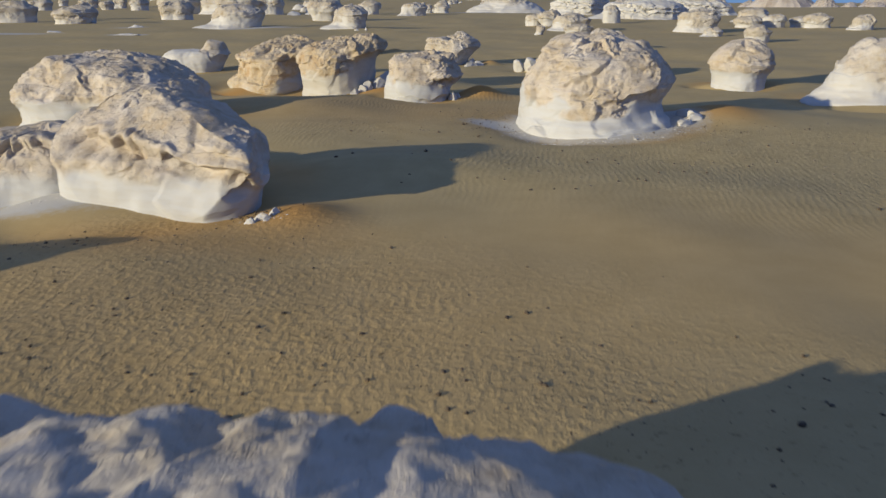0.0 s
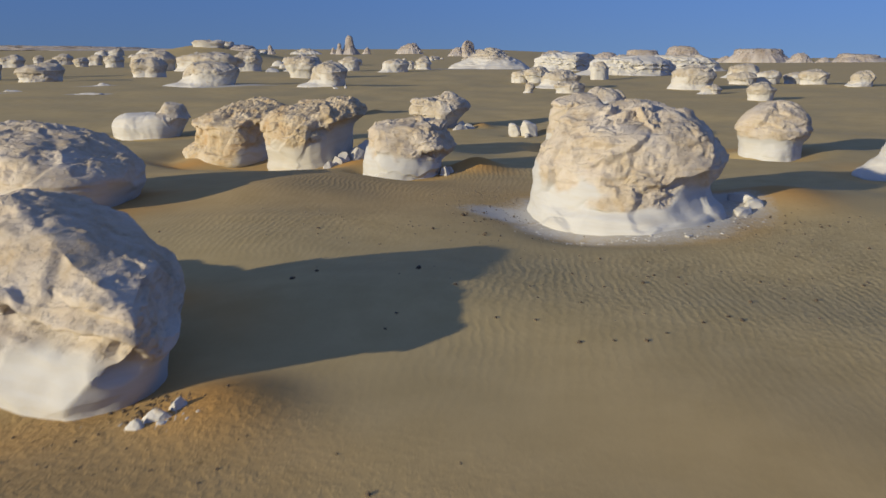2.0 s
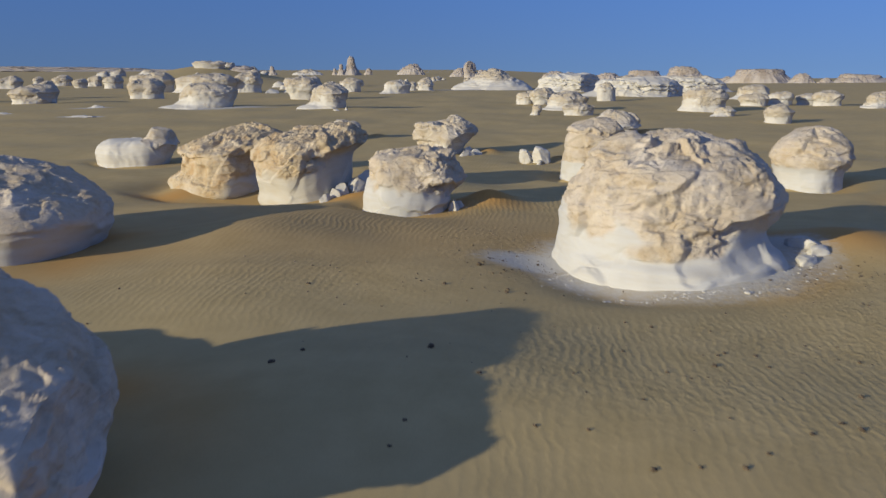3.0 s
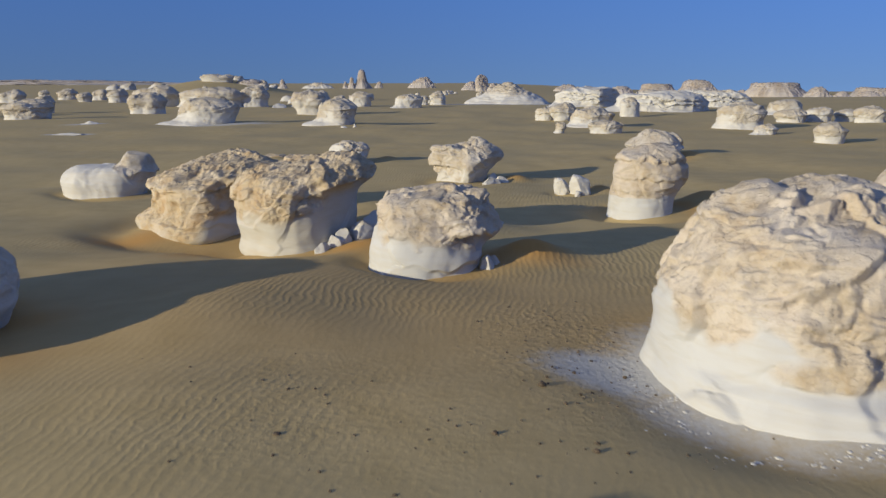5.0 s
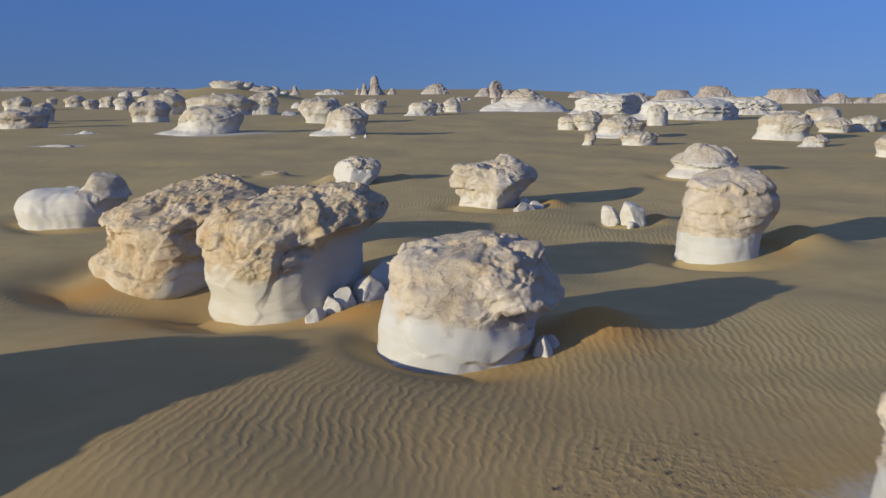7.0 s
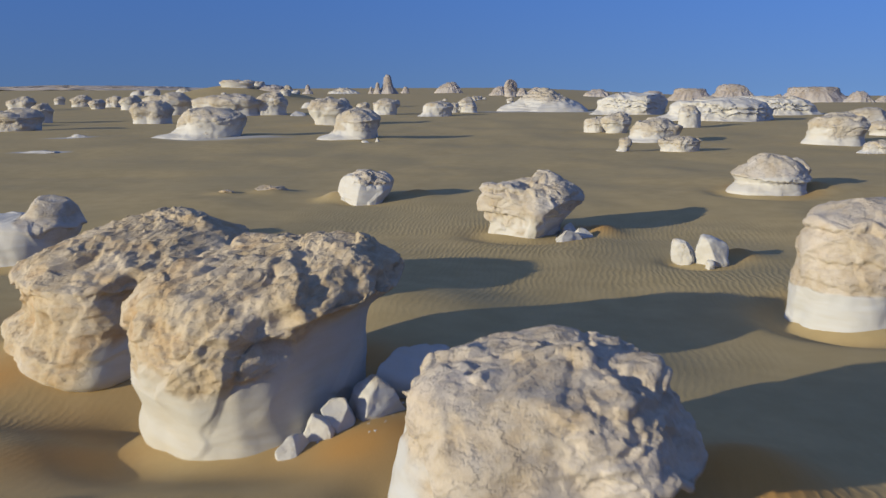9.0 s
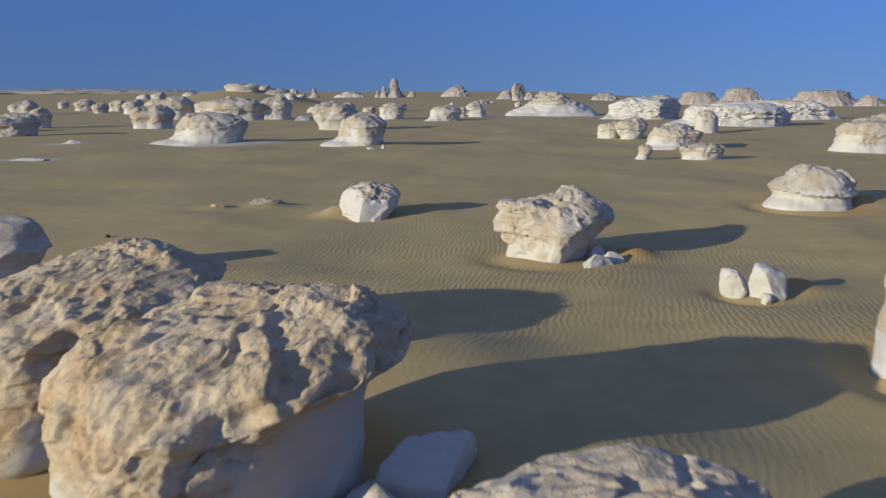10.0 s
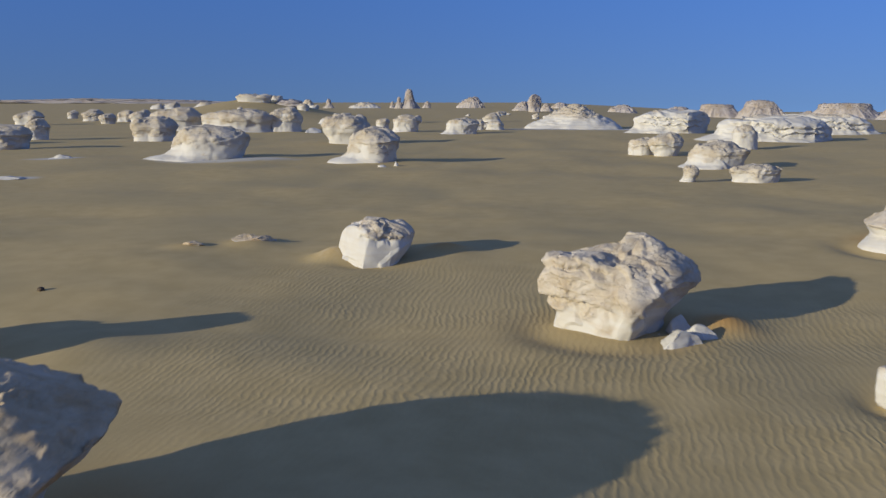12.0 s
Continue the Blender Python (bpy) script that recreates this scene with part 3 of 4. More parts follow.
    if pits:
        # long slots that the wind has worn into the crust, running one way
        w1, w2 = noise3(p * 1.6, seed + 6), noise3(p * 1.6, seed + 7)
        t_ = radians(way)
        g = np.stack([(p[:, 0] * math.cos(t_) + p[:, 1] * math.sin(t_) + 0.6 * p[:, 2]) * 0.42, (p[:, 1] * math.cos(t_) - p[:, 0] * math.sin(t_)) * 1.05, p[:, 2] * 1.0], 1)
        g = (g + np.stack([0.10 * w1, 0.10 * w2, 0 * w1], 1)) / grain
        d1, _ = cells(g, seed + 12)
        rough = np.minimum(d1, 1.0) ** 1.6 * 1.5 + 0.35 * noise3(g * 2.3, seed + 13) + 0.2 * noise3(g * 5.1, seed + 15)
        patch = smooth(-0.2, 0.35, noise3(p * 0.8, seed + 11) + 0.3 * out[:, 2])
        p = p + out * (pits * c_share * (0.15 + 0.9 * patch) * smooth(-0.35, 0.2, out[:, 2]) * (rough - rough.mean()))[:, None]
    return p, quads, c_share


def vertex_normals(p, quads):
    n = np.cross(p[quads[:, 2]] - p[quads[:, 0]], p[quads[:, 3]] - p[quads[:, 1]])
    out = np.zeros_like(p)
    for k in range(4):
        for axis in range(3):
            out[:, axis] += np.bincount(quads[:, k], n[:, axis], len(p))
    return out / np.maximum(np.linalg.norm(out, axis=1), 1e-9)[:, None]


def submesh(name, p, quads, attr, normals):
    used, back = np.unique(quads, return_inverse=True)
    return make_mesh(name, p[used], back.reshape(quads.shape), (("crust", attr[used]),), None if normals is None else normals[used])


def boulder(name, at, turn, material, label, category="rock", group="", split=True, sink=0.0, roll=(0, 0), **form):
    """A boulder on the ground: one thing, its crusted cap and its white foot as parts where both show."""
    p, quads, share = carved_form(**form) if "rings" in form else rock_form(**form)
    keep = (p[quads][:, :, 2] > -0.85 - sink).any(1)
    quads = quads[keep]
    z = ground_at(*at) - sink
    normals = vertex_normals(p, quads)
    place = pose(at[0], at[1], z, roll[0], roll[1], turn)
    high = share[quads].mean(1) > 0.5
    if split and high.any() and not high.all():
        thing = new(name)
        thing.matrix_world = place
        for piece, mask, words in (("cap", high, "weathered tan crust"), ("foot", ~high, "smooth white chalk foot")):
            me = submesh(piece, p, quads[mask], share, normals)
            me.materials.append(material)
            part = new(piece, me)
            part.parent = thing
            tagged(part, words)
    else:
        me = submesh(name, p, quads, share, None)
        me.materials.append(material)
        thing = new(name, me)
        thing.matrix_world = place
    return tagged(thing, label, category, group)


MUSHROOM = ((-0.2, 0.92), (0.0, 0.90), (0.18, 0.86), (0.34, 0.90), (0.46, 0.98), (0.62, 1.0), (1.0, 0.96))
FLARED = ((-0.2, 1.15), (0.0, 1.08), (0.10, 1.0), (0.28, 0.92), (0.42, 0.95), (0.6, 0.95), (1.0, 0.9))
UNDERCUT = ((-0.2, 0.66), (0.0, 0.68), (0.2, 0.74), (0.36, 0.86), (0.5, 1.0), (0.66, 1.0), (1.0, 0.95))
ROUND = ((-0.2, 1.0), (0.0, 1.0), (0.5, 1.0), (1.0, 0.98))
TAIL = ((-0.2, 1.45), (0.0, 1.3), (0.10, 1.08), (0.25, 0.92), (0.5, 0.85), (1.0, 0.8))
STEEP = ((-0.2, 0.85), (0.0, 0.85), (0.3, 0.9), (0.6, 1.0), (1.0, 0.95))
SKIRT = ((-0.2, 2.2), (0.0, 1.95), (0.07, 1.5), (0.14, 1.2), (0.24, 0.98), (0.4, 0.9), (0.75, 0.8), (1.0, 0.7))
DOME = ((-1, 0.6), (-0.7, 0.8), (-0.2, 0.97), (0.2, 1.0), (0.7, 0.82), (1, 0.6))
CREST = ((-1, 0.55), (-0.6, 0.72), (-0.1, 0.9), (0.3, 1.0), (0.65, 0.92), (1, 0.6))

# the boulders along the way
boulder("boulder", (-5.2, 0.1), 0, m_rock, "tall tan chalk boulder that shades its neighbour", group="near boulders",
        n=56, half=(2.6, 1.9), height=3.05, seed=102, left=MUSHROOM, top=CREST, lumps=0.08, crust=0.08, grain=0.3, edge=0.3)
boulder("boulder", (-0.9, 2.75), 0, m_white, "wide rough cream chalk boulder beneath the start of the flight", group="near boulders",
        n=96, seed=101, crown=(-0.2, 0.0, 2.08), edge=0.7, ragged=0.3,
        rings=((0, (2.0, 1.4, 0.95, 1.7, 2.7, 1.6, 1.1, 1.4)), (0.7, (2.05, 1.45, 1.0, 1.75, 2.75, 1.65, 1.15, 1.45)), (1.3, (2.3, 1.5, 1.05, 1.75, 2.8, 1.6, 1.1, 1.5)),
               (1.78, (2.0, 1.35, 0.9, 1.5, 2.5, 1.4, 0.9, 1.3)), (1.98, (1.3, 0.9, 0.6, 1.1, 1.8, 1.0, 0.6, 0.9))),
        lumps=0.05, plates=0.07, pits=0.08, scoop=0, grain=0.26, dip=15)
boulder("boulder", (-5.5, 16.4), 0, m_rock, "long tan chalk boulder with a ledge over its white foot", group="near boulders",
        n=122, seed=11, crown=(-0.3, 0.3, 2.14), edge=(0.6, 0.5, 0.5, 0.5, 0.6, 0.66, 0.62, 0.6), blur=0.16, ragged=0.18,
        rings=((0, (1.5, 1.7, 1.7, 2.1, 2.3, 1.75, 1.8, 2.5)), (0.42, (1.55, 1.7, 1.75, 2.1, 2.35, 1.8, 1.9, 2.6)),
               ((0.8, 0.8, 0.8, 0.8, 0.9, 0.9, 0.8, 0.72), (1.95, 1.75, 1.8, 2.05, 2.3, 1.85, 1.95, 2.95)),
               ((1.1, 1.2, 1.3, 1.4, 1.5, 1.5, 1.3, 1.02), (1.9, 1.75, 1.75, 1.95, 2.15, 1.85, 1.9, 3.0)),
               ((1.5, 1.7, 1.95, 2.05, 2.0, 1.9, 1.75, 1.42), (1.4, 1.4, 1.3, 1.2, 1.3, 1.0, 1.2, 2.4))),
        cuts=((-0.33, -0.92, 0.22, 1.50, 0.93), (0.97, 0.05, 0.2, 2.12, 0.85), (-0.3, -0.6, 0.74, 1.6, 0.9)),
        ledges=((195, 318, 1.42, 0.86, 0.28, 0.42), (296, 322, 1.25, 1.0, 0.08, 0.2)), dents=((1.85, -2.05, 0.62, 0.42, 0.22),),
        lumps=0.03, plates=0.06, pits=0.03, scoop=0, dip=-14, beds=0.008)
boulder("boulder", (-8.9, 17.6), 0, m_rock, "low tan chalk shoulder beside a taller boulder", group="near boulders",
        n=100, seed=26, crown=(0.3, 0.2, 1.45), edge=0.55, blur=0.2, ragged=0.2,
        rings=((0, (2.6, 2.0, 1.8, 2.0, 2.6, 1.75, 1.25, 1.6)), (0.5, (2.6, 2.0, 1.8, 2.0, 2.6, 1.65, 1.2, 1.55)), (0.95, (2.4, 1.8, 1.6, 1.8, 2.3, 1.5, 1.1, 1.4)),
               (1.25, (1.8, 1.3, 1.1, 1.2, 1.4, 0.9, 0.7, 1.0))),
        ledges=((200, 330, 1.15, 1.15, 0.14, 0.25),), lumps=0.04, plates=0.05, scoop=0.04, dip=8)
boulder("boulder", (-11.1, 27.7), 0, m_rock, "broad domed tan chalk boulder on a white foot", group="near boulders",
        n=104, seed=12, crown=(0.2, 0.8, 2.16), edge=(0.7, 0.8, 0.8, 0.7, 0.6, 0.65, 0.7, 0.75), blur=0.2, ragged=0.3,
        rings=((0, (2.9, 3.0, 3.6, 3.6, 3.0, 2.4, 1.8, 2.95)), (0.42, (3.1, 3.1, 3.7, 3.6, 3.15, 2.45, 1.85, 3.1)), (0.85, (3.3, 3.1, 3.6, 3.6, 3.25, 2.5, 1.85, 3.2)),
               ((1.3, 1.4, 1.5, 1.6, 1.5, 1.45, 1.45, 1.35), (2.7, 2.7, 3.0, 3.0, 2.6, 1.95, 1.45, 2.6)), ((1.78, 1.85, 1.9, 1.92, 1.9, 1.8, 1.75, 1.68), (1.6, 1.7, 2.0, 2.1, 1.8, 1.25, 0.9, 1.5))),
        cuts=((0.93, 0.1, 0.1, 3.15, 0.9), (-0.25, -0.6, 0.76, 2.05, 0.85)), lumps=0.035, plates=0.07, pits=0.04, scoop=0, dip=16)
boulder("boulder", (4.8, 26.5), 0, m_rock, "huge cream chalk boulder ringed by white chalk dust", group="near boulders",
        n=118, seed=13, crown=(0.3, 0.4, 2.66), edge=(0.95, 0.9, 0.9, 0.9, 0.95, 0.85, 0.45, 0.6), blur=0.12, ragged=0.6,
        rings=((0, (2.4, 2.4, 2.2, 2.2, 2.35, 2.4, 2.6, 2.55)), (0.22, (2.2, 2.3, 2.1, 2.15, 2.3, 2.3, 2.4, 2.25)), (0.6, (2.1, 2.2, 2.1, 2.15, 2.28, 2.25, 2.3, 2.1)),
               ((1.35, 1.35, 1.3, 1.2, 1.2, 1.15, 1.0, 1.1), (2.66, 2.55, 2.2, 2.2, 2.25, 2.2, 2.15, 2.4)),
               ((1.85, 1.95, 1.95, 1.9, 1.85, 1.8, 1.75, 1.8), (2.25, 2.15, 1.95, 1.95, 1.92, 1.82, 1.75, 2.05)),
               ((2.3, 2.45, 2.48, 2.4, 2.3, 2.18, 2.12, 2.2), (1.4, 1.4, 1.45, 1.55, 1.55, 1.4, 1.2, 1.35))),
        ledges=((195, 300, 2.3, 2.2, 0.09, 0.22), (225, 330, 0.95, 1.0, 0.04, 0.25)), knobs=((-1.0, 0.2, 0.6, 0.14), (0.8, 0.2, 1.2, 0.06)),
        lumps=0.03, plates=0.10, pits=0.025, scoop=0, dip=-20, beds=0.014)
boulder("boulder", (-0.85, 34.35), 0, m_rock, "blocky cream chalk boulder with a broken cap on a white foot", group="near boulders",
        n=112, seed=14, crown=(0.35, 0.3, 1.84), edge=(0.75, 0.8, 0.85, 0.9, 0.9, 0.85, 0.72, 0.62), blur=0.16, ragged=0.42,
        rings=((0, (1.12, 1.15, 1.3, 1.5, 1.62, 1.55, 1.28, 1.25)), (0.4, (1.1, 1.12, 1.3, 1.5, 1.62, 1.52, 1.25, 1.2)),
               ((0.7, 0.75, 0.8, 0.9, 0.9, 0.9, 0.8, 0.68), (1.28, 1.25, 1.3, 1.45, 1.5, 1.42, 1.22, 1.3)),
               ((0.95, 1.0, 1.1, 1.2, 1.2, 1.2, 1.05, 0.88), (1.72, 1.45, 1.35, 1.4, 1.42, 1.35, 1.18, 1.6)),
               ((1.42, 1.5, 1.55, 1.55, 1.5, 1.46, 1.42, 1.34), (1.42, 1.3, 1.25, 1.25, 1.25, 1.15, 1.05, 1.4)),
               ((1.7, 1.78, 1.8, 1.74, 1.64, 1.56, 1.58, 1.62), (1.18, 1.1, 1.0, 1.0, 1.0, 0.9, 0.75, 1.05))),
        cuts=((0.72, -0.5, 0.5, 1.88, 0.9), (-0.1, -0.75, 0.66, 1.62, 0.92), (-0.8, -0.5, 0.35, 1.66, 0.9)), dents=((0.62, -1.05, 0.75, 0.5, 0.06),),
        ledges=((290, 350, 0.85, 0.85, 0.07, 0.3),), lumps=0.035, plates=0.11, pits=0.025, scoop=0, dip=-18, beds=0.01)
boulder("boulder", (-4.5, 37.9), 0, m_rough, "large rough-crusted chalk boulder with an overhanging cap", group="near boulders", sink=-0.15,
        n=124, seed=15, crown=(0.5, 0.5, 2.24), edge=(1.6, 1.5, 1.2, 0.9, 0.72, 0.66, 0.72, 1.3), blur=0.2, ragged=0.4,
        rings=((0, (1.35, 1.4, 1.5, 1.8, 1.85, 1.78, 1.85, 1.35)), (0.5, (1.38, 1.45, 1.5, 1.8, 1.92, 1.88, 1.88, 1.3)),
               ((1.3, 1.3, 1.2, 1.0, 0.95, 0.95, 1.0, 1.2), (1.48, 1.5, 1.6, 1.9, 1.98, 1.96, 1.85, 1.28)),
               ((1.8, 1.78, 1.6, 1.42, 1.3, 1.25, 1.3, 1.6), (2.08, 2.0, 1.9, 1.95, 1.96, 1.88, 1.75, 1.78)),
               ((2.12, 2.16, 2.12, 2.0, 1.84, 1.72, 1.74, 1.94), (1.4, 1.45, 1.4, 1.45, 1.5, 1.48, 1.35, 1.3))),
        ledges=((285, 350, 1.55, 1.8, 0.10, 0.3), (255, 300, 1.3, 1.2, 0.14, 0.3)), cuts=((0.92, -0.25, 0.3, 2.25, 0.8),), dents=((0.35, -1.5, 1.35, 0.5, 0.16),),
        lumps=0.035, plates=0.07, pits=0.05, scoop=0, grain=0.17, dip=-28, beds=0.012)
boulder("boulder", (-8.2, 42.2), 0, m_rough, "rough yellowish chalk boulder with a pitted crust", group="near boulders", sink=-0.1,
        n=112, seed=16, crown=(0.4, 0.4, 2.12), edge=(1.3, 1.2, 1.0, 0.4, -0.4, -0.5, -0.2, 0.7), blur=0.2, ragged=0.4,
        rings=((0, (1.2, 1.5, 2.0, 2.2, 2.5, 2.3, 2.8, 1.8)), (0.35, (1.2, 1.5, 2.0, 2.1, 2.1, 2.0, 2.68, 1.6)),
               ((1.0, 1.0, 1.0, 0.9, 0.8, 0.8, 0.85, 0.95), (1.6, 1.8, 2.0, 2.05, 1.98, 2.05, 2.65, 1.85)),
               ((1.6, 1.55, 1.5, 1.4, 1.2, 1.15, 1.2, 1.4), (2.28, 2.32, 2.15, 2.05, 2.1, 2.2, 2.55, 2.2)),
               ((1.9, 1.92, 1.85, 1.75, 1.6, 1.48, 1.48, 1.68), (1.45, 1.45, 1.4, 1.45, 1.5, 1.6, 1.75, 1.55))),
        ledges=((170, 262, 1.1, 0.9, 0.10, 0.35), (270, 350, 1.2, 1.5, 0.12, 0.35)), dents=((-0.9, -2.5, 0.5, 0.5, 0.2), (0.9, -2.2, 1.0, 0.6, 0.25)),
        lumps=0.045, plates=0.065, pits=0.05, scoop=0, grain=0.17, dip=-26, beds=0.012)
boulder("boulder", (-14.5, 49.3), 0, m_white, "low smooth white chalk boulder with a tan knob", group="near boulders",
        n=90, seed=17, crown=(0.2, 0.1, 1.2), edge=(0.45, 1.0, 1.5, 1.7, 1.8, 1.8, 1.6, 0.75), blur=0.1, ragged=0.2,
        rings=((0, (1.45, 1.3, 1.2, 1.5, 2.0, 1.6, 1.3, 1.45)), (0.5, (1.7, 1.4, 1.25, 1.6, 2.05, 1.68, 1.35, 1.55)),
               (0.9, (2.0, 1.45, 1.2, 1.5, 1.8, 1.45, 1.2, 1.55)), (1.13, (1.6, 1.1, 0.85, 1.05, 1.25, 1.0, 0.85, 1.15))),
        knobs=((1.2, 0.1, 0.95, 0.48),), ledges=((320, 20, 0.85, 0.9, 0.1, 0.3),), lumps=0.035, plates=0.04, scoop=0.04, beds=0.006)
boulder("boulder", (-5.45, 59.75), 0, m_white, "small white chalk block beside a ramp of sand", group="near boulders",
        n=90, seed=19, crown=(0.1, 0.1, 1.13), edge=(0.5, 0.6, 0.7, 0.8, 0.95, 0.95, 0.85, 0.6), blur=0.06, ragged=0.25,
        rings=((0, (0.55, 0.75, 1.0, 1.2, 1.35, 1.25, 1.15, 0.8)), (0.35, (0.82, 0.9, 1.0, 1.15, 1.2, 1.12, 1.1, 0.95)), (0.75, (0.98, 1.0, 1.0, 1.1, 1.12, 1.02, 1.02, 1.0)),
               (1.02, (0.75, 0.8, 0.8, 0.85, 0.88, 0.78, 0.75, 0.75))),
        cuts=((0.3, -0.95, 0.15, 0.95, 0.8), (-0.7, -0.65, 0.25, 1.0, 0.7)), ledges=((230, 330, 0.8, 0.7, 0.10, 0.25),),
        lumps=0.05, plates=0.09, scoop=0, beds=0.01)
boulder("boulder", (0.65, 52.9), 0, m_white, "pale angular chalk boulder with a wedge-shaped cap", group="near boulders",
        n=108, seed=20, crown=(0.45, 0.3, 1.92), edge=(0.6, 0.6, 0.6, 0.5, 0.35, 0.35, 0.5, 0.6), blur=0.2, ragged=0.5,
        rings=((0, (0.85, 0.9, 1.1, 1.3, 1.4, 1.4, 1.5, 1.2)), (0.28, (0.95, 1.0, 1.2, 1.3, 1.36, 1.3, 1.42, 1.15)), (0.55, (1.15, 1.15, 1.3, 1.4, 1.5, 1.4, 1.38, 1.2)),
               ((1.1, 1.1, 1.05, 1.0, 0.92, 0.85, 0.9, 1.0), (1.72, 1.5, 1.4, 1.55, 1.85, 1.62, 1.4, 1.45)),
               (1.5, (1.3, 1.2, 1.1, 1.2, 1.55, 1.3, 1.05, 1.2)), ((1.8, 1.86, 1.86, 1.8, 1.66, 1.58, 1.6, 1.7), (0.8, 0.75, 0.7, 0.65, 0.62, 0.5, 0.45, 0.65))),
        cuts=((-0.35, -0.8, 0.5, 1.62, 0.9), (0.45, -0.8, 0.35, 1.68, 0.9), (-0.05, -0.35, 0.94, 2.0, 0.9), (0.55, -0.6, -0.5, 0.62, 0.85), (-0.6, -0.7, -0.35, 0.78, 0.8)),
        ledges=((165, 250, 0.72, 0.62, 0.12, 0.3), (275, 330, 0.6, 0.65, 0.10, 0.25), (170, 250, 1.4, 1.45, 0.08, 0.2)), lumps=0.03, plates=0.085, scoop=0, dip=22, beds=0.008)
boulder("boulder", (6.5, 43.1), 0, m_rock, "tall pale chalk boulder on a white foot", group="near boulders",
        n=88, seed=21, crown=(0.1, 0.1, 2.36), edge=0.58, blur=0.035, ragged=0.07,
        rings=((0, (0.9, 0.95, 1.1, 1.2, 1.25, 1.25, 1.15, 1.02)), (0.55, (1.02, 1.05, 1.15, 1.2, 1.25, 1.25, 1.12, 1.02)), (1.15, (1.42, 1.35, 1.2, 1.15, 1.15, 1.15, 1.1, 1.25)),
               (1.65, (1.42, 1.32, 1.15, 1.05, 1.0, 1.0, 1.0, 1.2)), ((2.15, 2.22, 2.2, 2.1, 2.0, 1.95, 1.97, 2.06), (1.08, 1.02, 0.95, 0.9, 0.88, 0.85, 0.75, 0.88))),
        ledges=((0, 360, 1.78, 1.78, 0.10, 0.22), (180, 350, 1.2, 1.15, 0.06, 0.3)), lumps=0.04, plates=0.05, scoop=0.05, dip=10, beds=0.012)
boulder("boulder", (11.85, 62.3), 0, m_white, "domed pale chalk boulder with a lip over its foot", group="near boulders",
        n=96, seed=22, crown=(0.05, 0.1, 1.62), edge=0.66, blur=0.1, ragged=0.15,
        rings=((0, (1.5, 1.4, 1.3, 1.5, 1.9, 1.75, 1.45, 1.5)), (0.38, (1.5, 1.4, 1.3, 1.4, 1.5, 1.42, 1.32, 1.45)),
               ((0.55, 0.55, 0.6, 0.7, 0.75, 0.65, 0.55, 0.5), (1.72, 1.5, 1.38, 1.48, 1.75, 1.62, 1.52, 1.62)), (1.2, (1.28, 1.15, 1.0, 1.05, 1.15, 1.05, 0.98, 1.18)),
               (1.5, (0.65, 0.62, 0.55, 0.5, 0.55, 0.5, 0.48, 0.58))),
        ledges=((180, 350, 0.62, 0.45, 0.07, 0.2),), lumps=0.04, plates=0.07, scoop=0, dip=14, beds=0.01)
boulder("boulder", (13.95, 39.2), 0, m_rock, "rounded cream chalk boulder on a white foot", group="near boulders",
        n=100, seed=23, crown=(0.1, 0.1, 2.15), edge=0.72, blur=0.06, ragged=0.12,
        rings=((0, (1.15, 1.2, 1.3, 1.3, 1.3, 1.3, 1.35, 1.2)), (0.5, (1.25, 1.25, 1.3, 1.3, 1.35, 1.3, 1.25, 1.2)), (1.0, (1.6, 1.5, 1.4, 1.4, 1.5, 1.45, 1.4, 1.5)),
               (1.6, (1.3, 1.25, 1.2, 1.15, 1.15, 1.12, 1.08, 1.2)), ((2.0, 2.06, 2.05, 1.96, 1.86, 1.8, 1.82, 1.9), (0.9, 0.9, 0.8, 0.75, 0.7, 0.68, 0.62, 0.8))),
        ledges=((190, 350, 1.3, 1.25, 0.06, 0.25),), lumps=0.045, plates=0.05, scoop=0.05, dip=12, beds=0.012)
boulder("boulder", (17.3, 33.4), 0, m_white, "layered white chalk boulder", group="near boulders",
        n=64, half=(2.6, 1.9), height=2.5, seed=24, left=TAIL, top=((-1, 0.6), (-0.5, 0.85), (0.2, 1), (1, 0.8)), square=0.75, lumps=0.06, strata=0.06, crust=0.04, edge=0.5)
boulder("boulder", (-12.0, 8.6), 0, m_rock, "tan chalk boulder that shades the sand", group="near boulders",
        n=48, half=(1.6, 1.3), height=1.9, seed=25, left=MUSHROOM, lumps=0.08, crust=0.05)

